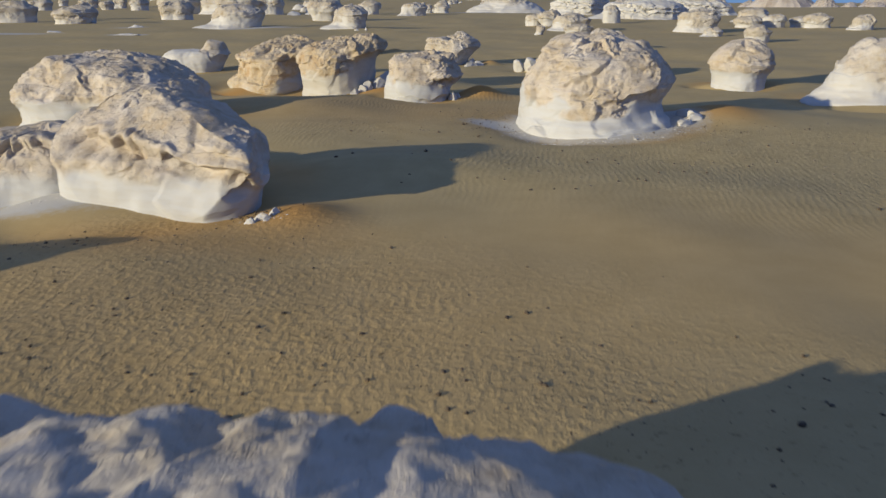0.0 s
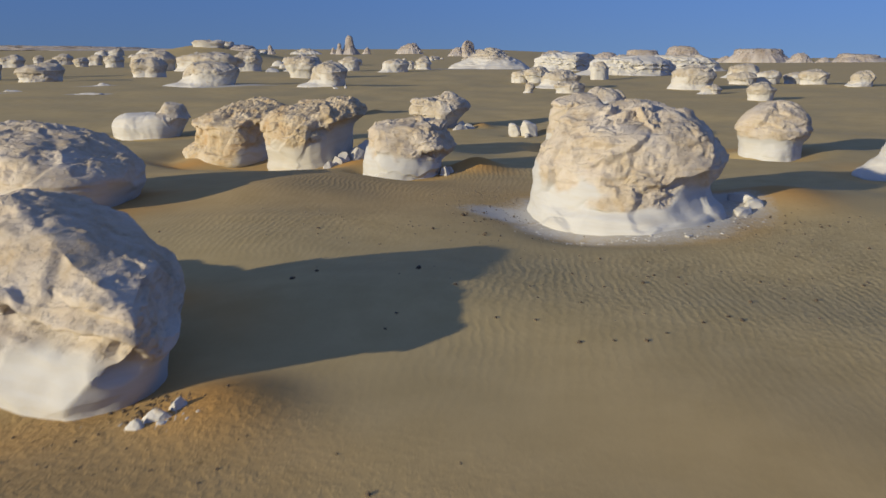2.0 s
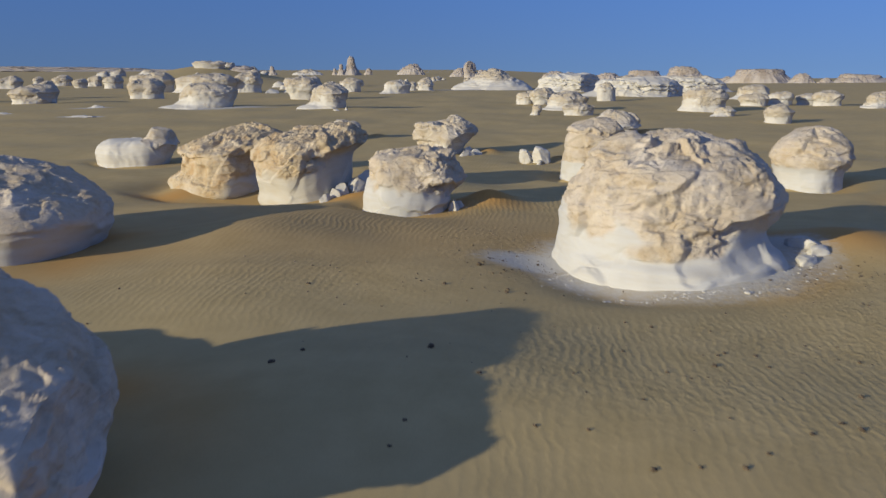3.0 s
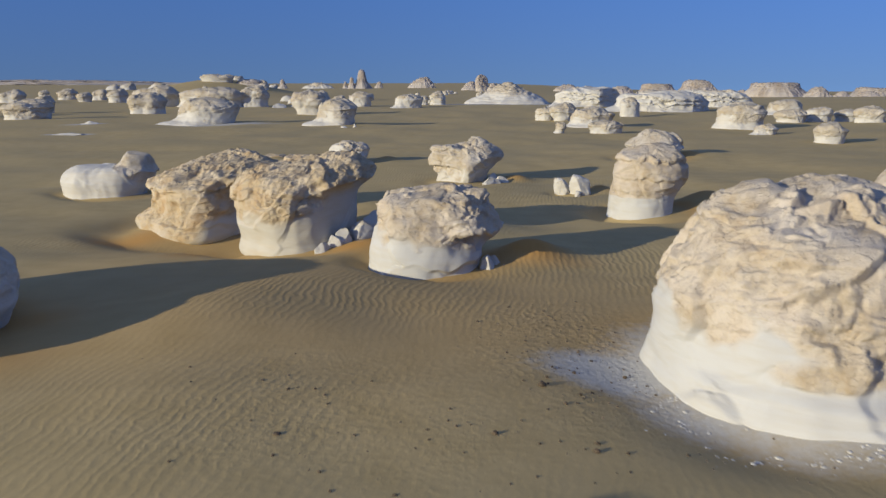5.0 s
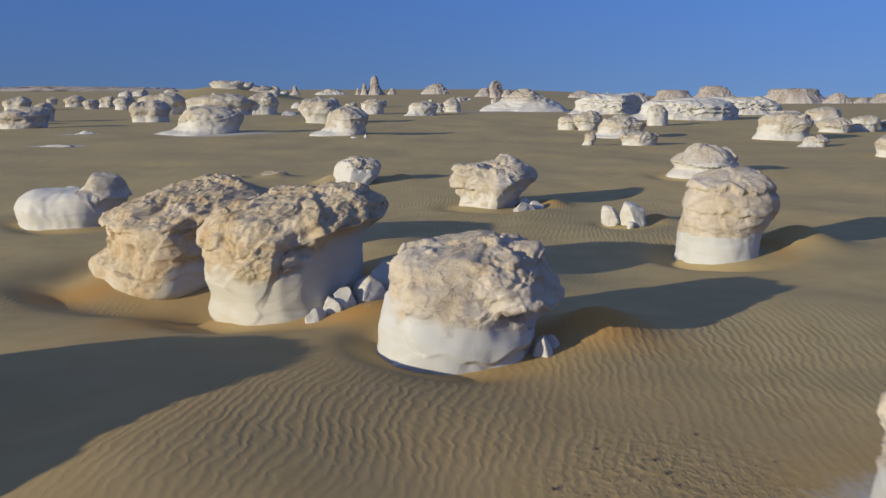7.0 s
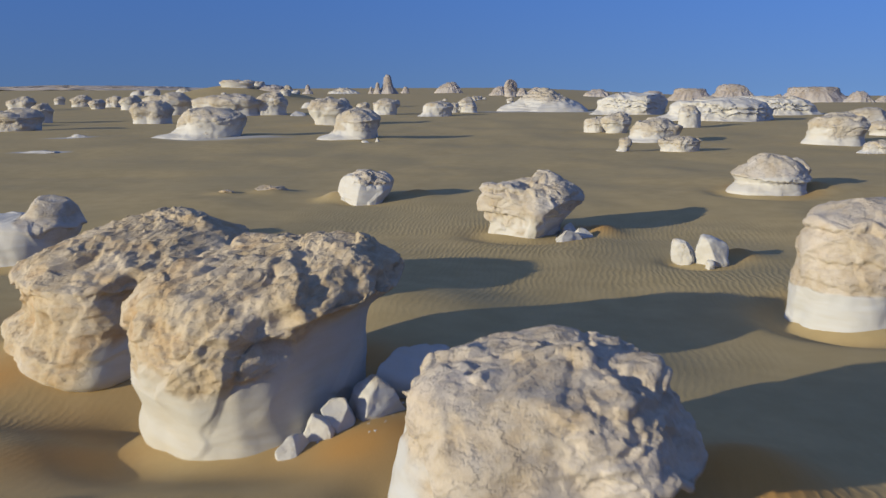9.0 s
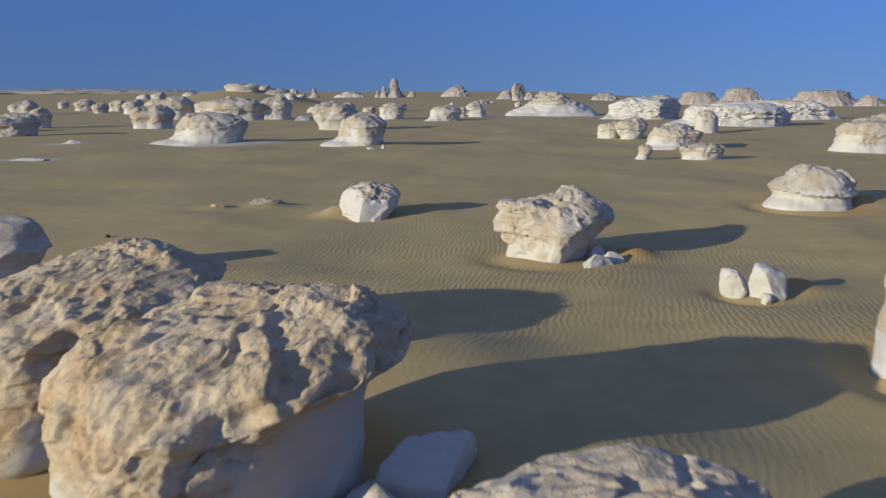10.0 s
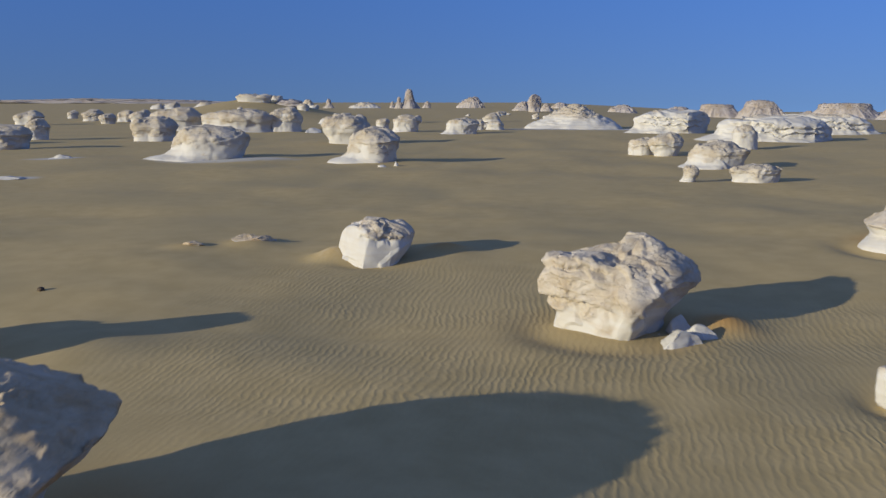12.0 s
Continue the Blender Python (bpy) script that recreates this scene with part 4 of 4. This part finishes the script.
# the scatter of boulders on the plain: x, y, half width, half depth, height, flank, crest, look
SHAPES = {"m": MUSHROOM, "f": FLARED, "u": UNDERCUT, "r": ROUND, "t": TAIL, "s": STEEP, "k": SKIRT}
LOOKS = {"pale": (m_far, "pale chalk boulder with a white skirt on the plain", 0.45), "tan": (m_far, "weathered tan and white chalk boulder on the plain", 0.42), "white": (m_far, "white chalk boulder on the plain", 0.62)}
PLAIN = [
    (27.0, 72.8, 1.3, 1.0, 1.45, "ms", "tan"), (-48.5, 112.5, 3.0, 2.4, 2.4, "ms", "tan"), (-56.0, 133.0, 1.4, 1.4, 2.6, "ms", "tan"),
    (-40.9, 131.0, 2.8, 2.2, 3.0, "mm", "tan"), (-50.9, 165.0, 4.4, 3.0, 3.6, "ms", "tan"), (-25.4, 101.0, 4.1, 2.6, 2.75, "ks", "pale"),
    (-40.1, 162.0, 6.2, 3.5, 3.6, "fm", "tan"), (-33.0, 163.0, 2.7, 2.4, 3.8, "mm", "tan"), (-17.6, 126.5, 3.0, 2.4, 3.2, "uu", "white"),
    (-11.3, 97.7, 2.9, 2.2, 2.7, "ks", "pale"), (-20.1, 182.0, 1.4, 1.2, 1.8, "mm", "tan"), (-14.1, 161.0, 2.1, 1.8, 2.6, "fs", "white"),
    (-5.8, 155.0, 2.9, 2.4, 2.4, "ts", "white"), (-3.0, 169.0, 0.9, 0.8, 1.7, "mm", "white"), (-0.3, 169.0, 1.7, 1.2, 1.5, "ff", "white"),
    (11.7, 109.0, 1.1, 1.0, 1.5, "rr", "tan"), (13.4, 106.8, 1.5, 1.3, 2.0, "uu", "tan"), (9.4, 82.6, 0.55, 0.5, 0.92, "tu", "tan"),
    (13.8, 94.0, 2.4, 1.7, 1.85, "ts", "tan"), (13.4, 83.2, 1.45, 1.0, 1.1, "ms", "tan"), 
    (23.1, 117.0, 1.3, 1.1, 2.4, "rr", "white"),
    (26.9, 90.3, 2.4, 2.0, 2.4, "fm", "tan"), (26.0, 82.0, 1.25, 0.9, 0.85, "ts", "white"), (44.0, 120.5, 3.5, 2.6, 1.95, "tt", "tan"),
    (36.0, 100.2, 1.6, 1.3, 1.35, "ms", "tan"), (39.7, 102.2, 1.7, 1.3, 1.5, "rs", "white"), (43.9, 99.6, 1.6, 1.3, 1.7, "mm", "tan"),
    (46.4, 94.1, 1.6, 1.3, 1.55, "ts", "tan"), (43.9, 104.2, 1.5, 1.2, 1.4, "mm", "white"), (-93.3, 198.0, 3.2, 2.6, 2.7, "mm", "tan"),
    (-113.6, 256.0, 1.5, 1.4, 2.2, "mm", "tan"), (-93.0, 225.0, 2.5, 2.0, 2.7, "ms", "tan"), (-81.0, 206.0, 1.8, 1.6, 2.2, "us", "tan"),
    (-82.3, 218.0, 2.1, 1.7, 2.7, "fs", "tan"), (-69.5, 196.0, 2.4, 2.0, 2.9, "ms", "tan"), (-60.0, 119.0, 3.2, 2.4, 3.0, "ms", "tan"),
]
CRESTS = (DOME, CREST, ((-1, 0.75), (-0.3, 1), (0.3, 0.93), (0.7, 0.96), (1, 0.65)), ((-1, 0.5), (-0.5, 0.75), (0, 0.85), (0.5, 1), (1, 0.75)))
PICK = random.Random(4)
def carved_rings(dice, ax, ay, tall, left, right):
    """Rings for a boulder from its half widths, height and the profiles of its two flanks."""
    bearings = np.radians(np.arange(8) * 45)
    reach = 1 / np.hypot(np.cos(bearings) / ax, np.sin(bearings) / ay) * np.array([dice.uniform(0.86, 1.1) for _ in range(8)])
    share = smooth(-0.8, 0.8, np.cos(bearings))
    most_left, most_right = (max(w for q, w in side if q >= 0) for side in (left, right))
    rows = []
    for h in (0.0, 0.12, 0.26, 0.45, 0.62, 0.8):
        wide = np.interp(h, *zip(*left)) / most_left * (1 - share) + np.interp(h, *zip(*right)) / most_right * share
        lift = tall * h * np.array([dice.uniform(0.9, 1.1) for _ in range(8)])
        rows.append((tuple(lift) if h else 0, tuple(reach * wide * (dice.uniform(0.76, 0.88) if h == 0.8 else 1))))
    rows.append((tuple(tall * (0.92 + 0.05 * np.cos(bearings - 0.6))), tuple(reach * wide * dice.uniform(0.42, 0.56))))
    return tuple(rows)


for k, (x, y, ax, ay, tall, flank, kind) in enumerate(PLAIN):
    material, words, edge = LOOKS[kind]
    near = y < 110
    boulder("boulder", (x, y), 0, material, words, group="boulders on the plain", split=near, n=44 if near else 30, seed=200 + 13 * k,
            rings=carved_rings(PICK, ax, ay, tall, SHAPES[flank[0]], SHAPES[flank[1]]), crown=(PICK.uniform(-0.1, 0.3) * ax, 0.15 * ay, tall),
            edge=tall * (edge + PICK.uniform(-0.15, 0.1)), blur=0.25, ragged=0.35 * tall, wander=0.10, lumps=0.06, plates=0.055 * ax ** 0.7, scoop=0, chip=1.3 / ax ** 0.7,
            dip=PICK.choice((-22, 16, 24)), beds=0.02, ledges=((180, 350, 0.5 * tall, 0.4 * tall, 0.05 * ax, 0.2 * tall),) if k % 3 == 1 else ())

# the great white masses: x, y, half width, half depth, height, flanks, the way their layers dip, the top's place
CHALK_MASSES = [(24.4, 158.5, 7.4, 4.5, 3.5, "ts", 9, -0.15), (30.9, 134.0, 9.2, 4.8, 3.0, "tf", 7, -0.3), (46.5, 155.5, 10.0, 3.6, 2.9, "ft", 14, -0.6)]
for k, (x, y, ax, ay, tall, flank, dip, peak) in enumerate(CHALK_MASSES):
    boulder("chalk_outcrop", (x, y), 0, m_far, "great white chalk outcrop with tilted layers on the plain", "outcrop", "white outcrops", split=False, sink=0.15, n=72, seed=330 + 17 * k,
            rings=carved_rings(PICK, ax, ay, tall, SHAPES[flank[0]], SHAPES[flank[1]]), crown=(peak * ax, 0.1 * ay, tall), edge=1.02 * tall, blur=0.4, ragged=0.9,
            wander=0.3, lumps=0.06, plates=0.22, scoop=0, chip=0.5, dip=dip, beds=0.02,
            cuts=((0.75, -0.62, 0.2, 0.62 * ax, 0.9), (-0.25, -0.9, 0.35, 0.80 * ay, 0.9)), ledges=((190, 350, 0.75 * tall, 0.5 * tall, 0.4, 0.5), (190, 350, 0.45 * tall, 0.3 * tall, 0.3, 0.4)))

# small boulders crowding towards the horizon
for k in range(34):
    x, y, ax = PICK.uniform(-118, 28), PICK.uniform(185, 330), PICK.uniform(0.7, 2.2)
    x = x * y / 300
    boulder("boulder", (x, y), PICK.uniform(-40, 40), m_far, "small pale chalk boulder far out on the plain", group="distant boulders", split=False, n=14, half=(ax, ax * 0.8), height=ax * PICK.uniform(0.6, 1.1), seed=1300 + 9 * k,
            left=PICK.choice((MUSHROOM, FLARED, TAIL)), right=PICK.choice((STEEP, MUSHROOM, FLARED)), top=PICK.choice(CRESTS), square=0.65, lumps=0.12, scoop=0.14, crust=0.08, grain=0.5, edge=PICK.uniform(0.35, 0.8), breaks=2)

# the far towers, mesas and slabs: x, y, half width, half depth, height, form, words
SPIRE = ((-0.2, 1.25), (0, 1.15), (0.2, 0.85), (0.4, 0.60), (0.6, 0.48), (0.85, 0.42), (1, 0.34))
MESA = ((-0.2, 1.15), (0, 1.08), (0.3, 0.86), (0.58, 0.68), (0.66, 0.64), (1, 0.63))
HEAP = ((-0.2, 1.1), (0, 1.0), (0.3, 0.8), (0.6, 0.6), (1, 0.5))
FAR = [
    (-53.5, 616.6, 7.6, 6, 13.5, SPIRE, 0.5, m_mesa, "tower"), (-60.5, 614.0, 3.6, 3.4, 8.0, SPIRE, 0.5, m_mesa, "tower"), (-67.3, 635.5, 2.4, 2.4, 4.9, SPIRE, 0.6, m_mesa, "tower"), (-44.2, 657.6, 3.4, 3, 5.1, HEAP, 0.8, m_mesa, "hill"),
    (-11.2, 669.0, 11.3, 8, 8.6, HEAP, 0.75, m_mesa, "hill"), (21.5, 418.4, 3.2, 3, 8.2, STEEP, 0.7, m_mesa, "tower"), (17.8, 468.7, 5.0, 4, 4.8, HEAP, 0.7, m_mesa, "hill"),
    (29.3, 448.0, 3.6, 3, 4.0, HEAP, 0.8, m_mesa, "hill"), (159.7, 617.8, 15.5, 10, 9.2, MESA, 0.22, m_mesa, "mesa"), (187.1, 609.8, 19.3, 12, 13.0, MESA, 0.4, m_mesa, "mesa"),
    (213.7, 600.7, 7.3, 6, 6.2, HEAP, 0.8, m_mesa, "hill"), (235.9, 592.0, 23.6, 14, 11.1, MESA, 0.2, m_mesa, "mesa"), (243.8, 544.8, 10.0, 8, 7.4, HEAP, 0.7, m_mesa, "hill"),
    (273.4, 575.0, 7.1, 6, 4.8, HEAP, 0.7, m_mesa, "hill"), (268.9, 532.4, 9.6, 7, 4.4, HEAP, 0.6, m_mesa, "hill"), (133.3, 624.3, 11.8, 9, 6.5, HEAP, 0.7, m_mesa, "hill"),
    (93.3, 611.6, 10.4, 8, 5.5, HEAP, 0.7, m_mesa, "hill"), (-89.9, 652.9, 12.6, 8, 4.6, HEAP, 0.8, m_far, "hill"), (-199.9, 531.9, 4.2, 4, 3.4, FLARED, 0.7, m_far, "hill"),
    (-192.6, 534.6, 5.7, 5, 4.5, FLARED, 0.7, m_far, "hill"), (-202.5, 626.5, 9.3, 5, 4.4, HEAP, 0.6, m_far, "hill"), (-116.3, 648.6, 4.4, 4, 7.0, SPIRE, 0.7, m_mesa, "tower"),
    (-102.3, 508.7, 5.2, 4, 6.0, HEAP, 0.6, m_far, "hill"), (-1250.0, 2350.0, 900, 120, 15, MESA, 0.22, m_mesa, "mesa"), (330.0, 640.0, 22, 14, 8, MESA, 0.25, m_mesa, "mesa"),
    (380.0, 660.0, 14, 10, 9, HEAP, 0.6, m_mesa, "hill"), (60.0, 700.0, 9, 7, 5, HEAP, 0.7, m_mesa, "hill"), (40.0, 760.0, 8, 7, 6, HEAP, 0.7, m_mesa, "hill"),
    (13.2, 178.0, 8.4, 5, 4.2, HEAP, 0.85, m_far, "mound"), (-63.0, 254.0, 4.9, 2.6, 2.0, STEEP, 0.45, m_far, "slab"), (-54.6, 256.5, 4.2, 2.4, 1.5, FLARED, 0.5, m_mesa, "slab"),
    (-49.5, 252.0, 1.6, 1.4, 1.8, MUSHROOM, 0.7, m_far, "slab"), (-42.0, 200.0, 2.0, 1.2, 0.9, FLARED, 0.7, m_far, "slab"),
]
FAR_WORDS = {"tower": ("rock_tower", "slender pale limestone tower on the far plain", "rock tower"), "hill": ("rocky_hill", "low pale limestone hill on the far plain", "hill"),
             "mesa": ("mesa", "flat-topped hazy limestone mesa near the horizon", "mesa"), "mound": ("chalk_mound", "white chalk mound with a tan crest", "mound"),
             "slab": ("chalk_slab", "pale chalk slab lying on the sand", "rock")}
for k, (x, y, ax, ay, tall, form, block, material, kind) in enumerate(FAR):
    name, words, sort = FAR_WORDS[kind]
    white = material is m_far
    boulder(name, (x, y), 0, material, words, sort, "landmarks on the far plain", split=False, sink=0.1, n=34 if tall > 4 else 24, half=(ax, ay), height=tall + 0.1, seed=900 + 7 * k,
            left=form, top=PICK.choice(CRESTS) if form in (HEAP, FLARED) else ((-1, 1), (1, 1)), square=block, lumps=0.05 if form is MESA else 0.17 if form is SPIRE else 0.1, strata=0.04, crust=(0.02 if form is MESA else 0.05) * ax, grain=0.35 * ax, edge=0.62 if white else 0.3, breaks=1, gully=0.10 if form in (HEAP, MESA, SPIRE) and kind != 'mound' else 0.0, scoop=0.05 if form is MESA else 0.12)

# broken pieces of chalk: x, y, half width, half depth, height, turn, words
PIECES = [
    (-2.35, 38.2, 0.42, 0.95, 0.72, -30, "long broken white chalk slab beside the crusted boulder"), (-2.85, 37.25, 0.40, 0.42, 0.55, 25, "angular white chalk block beside the crusted boulder"), (-3.55, 36.45, 0.24, 0.2, 0.34, 10, "small white chalk piece on the sand"),
    (-3.80, 36.12, 0.26, 0.15, 0.2, 30, "small white chalk piece on the sand"), (-3.25, 36.7, 0.30, 0.2, 0.42, 70, "small white chalk piece on the sand"),
    (-2.2, 36.9, 0.2, 0.16, 0.2, 15, "small white chalk piece on the sand"),
    (1.62, 51.65, 0.46, 0.32, 0.34, 20, "flat white chalk piece at a boulder's foot"), (2.15, 52.1, 0.40, 0.22, 0.26, -10, "flat white chalk piece at a boulder's foot"), (1.85, 52.5, 0.32, 0.26, 0.42, 40, "flat white chalk piece at a boulder's foot"),
    (0.42, 33.75, 0.20, 0.17, 0.28, 0, "small white chalk piece at a boulder's foot"), (0.62, 34.1, 0.15, 0.12, 0.18, 50, "small white chalk piece at a boulder's foot"),
    (4.55, 48.45, 0.32, 0.36, 0.80, 15, "upright white chalk shard on the sand"), (5.3, 48.15, 0.48, 0.42, 0.94, -10, "upright white chalk shard on the sand"), (5.0, 47.75, 0.15, 0.14, 0.2, 10, "small white chalk piece between two shards"),
    (-3.2, 14.05, 0.17, 0.09, 0.09, 15, "thin white chalk flake in the sand"), (-3.0, 14.25, 0.12, 0.07, 0.08, 40, "thin white chalk flake in the sand"), (-3.4, 13.9, 0.12, 0.07, 0.07, -10, "thin white chalk flake in the sand"),
    (7.4, 25.2, 0.34, 0.22, 0.12, 35, "thin white chalk flake in the sand"), (7.9, 25.7, 0.3, 0.22, 0.13, 10, "thin white chalk flake in the sand"), (7.8, 26.2, 0.4, 0.25, 0.16, -25, "thin white chalk flake in the sand"),
    (-9.4, 93.0, 0.36, 0.3, 0.16, 0, "small white chalk piece on the plain"), (-8.5, 94.0, 0.22, 0.2, 0.3, 30, "small white chalk piece on the plain"),
    (-10.0, 61.9, 0.7, 0.35, 0.10, 5, "low crust of rock in the sand"), (-11.7, 61.0, 0.35, 0.25, 0.07, -5, "low crust of rock in the sand"),
    (-31.1, 83.2, 1.2, 0.5, 0.12, 5, "flat white chalk crust in the sand"), (-36.0, 99.8, 1.0, 0.5, 0.35, 12, "flat white chalk crust in the sand"),
    (-40.0, 88.0, 1.3, 0.5, 0.1, -5, "flat white chalk crust in the sand"), (-28.0, 160.0, 1.2, 0.8, 0.9, 0, "small white chalk piece on the plain"), (-26.0, 165.0, 0.9, 0.8, 0.8, 0, "small white chalk piece on the plain"),
]
for k, (x, y, ax, ay, tall, turn, words) in enumerate(PIECES):
    stands = tall > 0.3
    boulder("chalk_piece", (x, y), turn, m_rough if "crust of rock" in words or "dark" in words else m_white, words, "rock", "broken chalk pieces", split=False, sink=0.10 if stands else 0.03,
            roll=(4, -30) if "shard" in words else (PICK.uniform(-14, 14), PICK.uniform(-18, 18)) if stands else (PICK.uniform(-5, 5), PICK.uniform(-6, 6)), n=20, half=(ax, ay), height=tall + 0.06, seed=500 + 11 * k,
            left=((-0.2, 0.5), (0, 0.6), (0.35, 0.95), (0.6, 1), (1, 0.8)) if "shard" in words else ((-0.2, 1), (0, 1), (0.5, 0.95), (1, 0.85)), top=((-1, PICK.uniform(0.6, 1)), (0, 1), (1, PICK.uniform(0.6, 1))), square=0.6, plan=0.75, lumps=0.10, scoop=0.12, strata=0.07, crust=0,
            edge=0.0 if "crust of rock" in words else 1.0, breaks=4 if "shard" in words else 9, deep=(0.7, 0.9) if "shard" in words else (0.5, 0.8))


# ---- stones ----
def pebble(seed, size):
    """A small worn stone, about size across, resting on z = 0."""
    d, quads = ball(3)
    dice = random.Random(seed)
    p = d * (size * dice.uniform(0.42, 0.6), size * dice.uniform(0.34, 0.5), size * dice.uniform(0.24, 0.4))
    p = p * (1 + 0.35 * noise3(d * 1.6 + seed, seed))[:, None]
    p[:, 2] -= p[:, 2].min() * 0.6
    return p, quads


DARK = [(-2.66, 23.6, 0.13), (-2.53, 19.15, 0.15), (-0.41, 19.5, 0.18), (0.19, 18.55, 0.11), (-2.18, 19.6, 0.10), (-0.72, 17.3, 0.09), (1.78, 16.25, 0.10), (2.25, 16.25, 0.08), (2.68, 16.2, 0.1),
        (4.18, 19.25, 0.11), (5.5, 18.4, 0.11), (3.72, 17.0, 0.1), (4.32, 17.1, 0.11), (3.64, 19.7, 0.08), (-0.87, 16.8, 0.07), (-4.17, 10.1, 0.10), (-2.26, 9.25, 0.10), (-2.77, 11.1, 0.12),
        (-1.76, 23.6, 0.07), (-13.6, 55.2, 0.25), (-4.6, 8.3, 0.1), (3.4, 6.9, 0.12), (8.3, 15.1, 0.12), (-2.8, 11.9, 0.08)]
for k, (x, y, size) in enumerate(DARK):
    p, quads = pebble(40 + k, 0.75 * size)
    me = make_mesh("stone", p, quads)
    me.materials.append(m_stone)
    ob = new("stone", me)
    ob.matrix_world = pose(x, y, ground_at(x, y) - 0.01, 0, 0, 37 * k)
    tagged(ob, "small dark desert stone lying on the sand", "stone", "dark stones")


def scatter(name, rows, material, label, seed, size):
    """Many small stones as one sheet of stuff; rows: x, y, half widths, how many."""
    dice = np.random.RandomState(seed)
    kinds = [pebble(seed + k, 1.0) for k in range(5)]
    spots = np.concatenate([np.stack([cx + ax * dice.normal(0, 0.55, m), cy + ay * dice.normal(0, 0.55, m)], 1) for cx, cy, ax, ay, m in rows])
    heights, _ = relief(spots[:, 0], spots[:, 1])
    verts, faces, base = [], [], 0
    for (x, y), z in zip(spots, heights):
        p, quads = kinds[dice.randint(5)]
        s, turn = size * dice.lognormal(0, 0.45), dice.uniform(0, 6.28)
        c_, s_ = math.cos(turn), math.sin(turn)
        flat_ = 0.45 if material is m_white else 1.0
        verts.append(np.stack([x + s * (p[:, 0] * c_ - p[:, 1] * s_), y + s * (p[:, 0] * s_ + p[:, 1] * c_), z - 0.008 + s * flat_ * p[:, 2]], 1))
        faces.append(quads + base)
        base += len(p)
    me = make_mesh(name, np.concatenate(verts), np.concatenate(faces), (("crust", np.zeros(base)),))
    me.materials.append(material)
    return tagged(new(name, me), label, "stones", kind="stuff")


scatter("scattered_stones", [(-4.0, 9.0, 5.0, 3.0, 260), (1.0, 7.0, 5.0, 2.5, 200), (9.5, 20.0, 6.0, 4.0, 240), (3.5, 19.0, 3.0, 2.5, 70), (1.4, 27.0, 1.3, 2.6, 160), (-5.5, 13.2, 3.5, 0.8, 120),
                             (-2.0, 24.5, 3.0, 2.0, 40), (7.8, 24.4, 2.0, 0.9, 140), (-3.35, 14.4, 0.5, 0.4, 130), (1.0, 24.0, 2.5, 2.0, 60), (-0.5, 22.0, 6.0, 3.0, 40)],
        m_stone, "scattered small dark stones on the sand", 70, 0.032)
scatter("chalk_flakes", [(4.3, 23.6, 1.6, 0.3, 220), (2.5, 25.0, 0.5, 1.2, 160), (6.6, 24.6, 1.0, 0.4, 160), (7.6, 25.8, 0.5, 0.5, 70), (-3.3, 14.0, 0.5, 0.2, 30), (0.4, 33.9, 0.4, 0.3, 16), (-2.8, 37.0, 0.7, 0.7, 50),
                         (1.9, 52.0, 0.5, 0.5, 26), (-8.0, 16.0, 1.8, 0.4, 60)],
        m_white, "white chalk flakes round the boulders' feet", 90, 0.036)
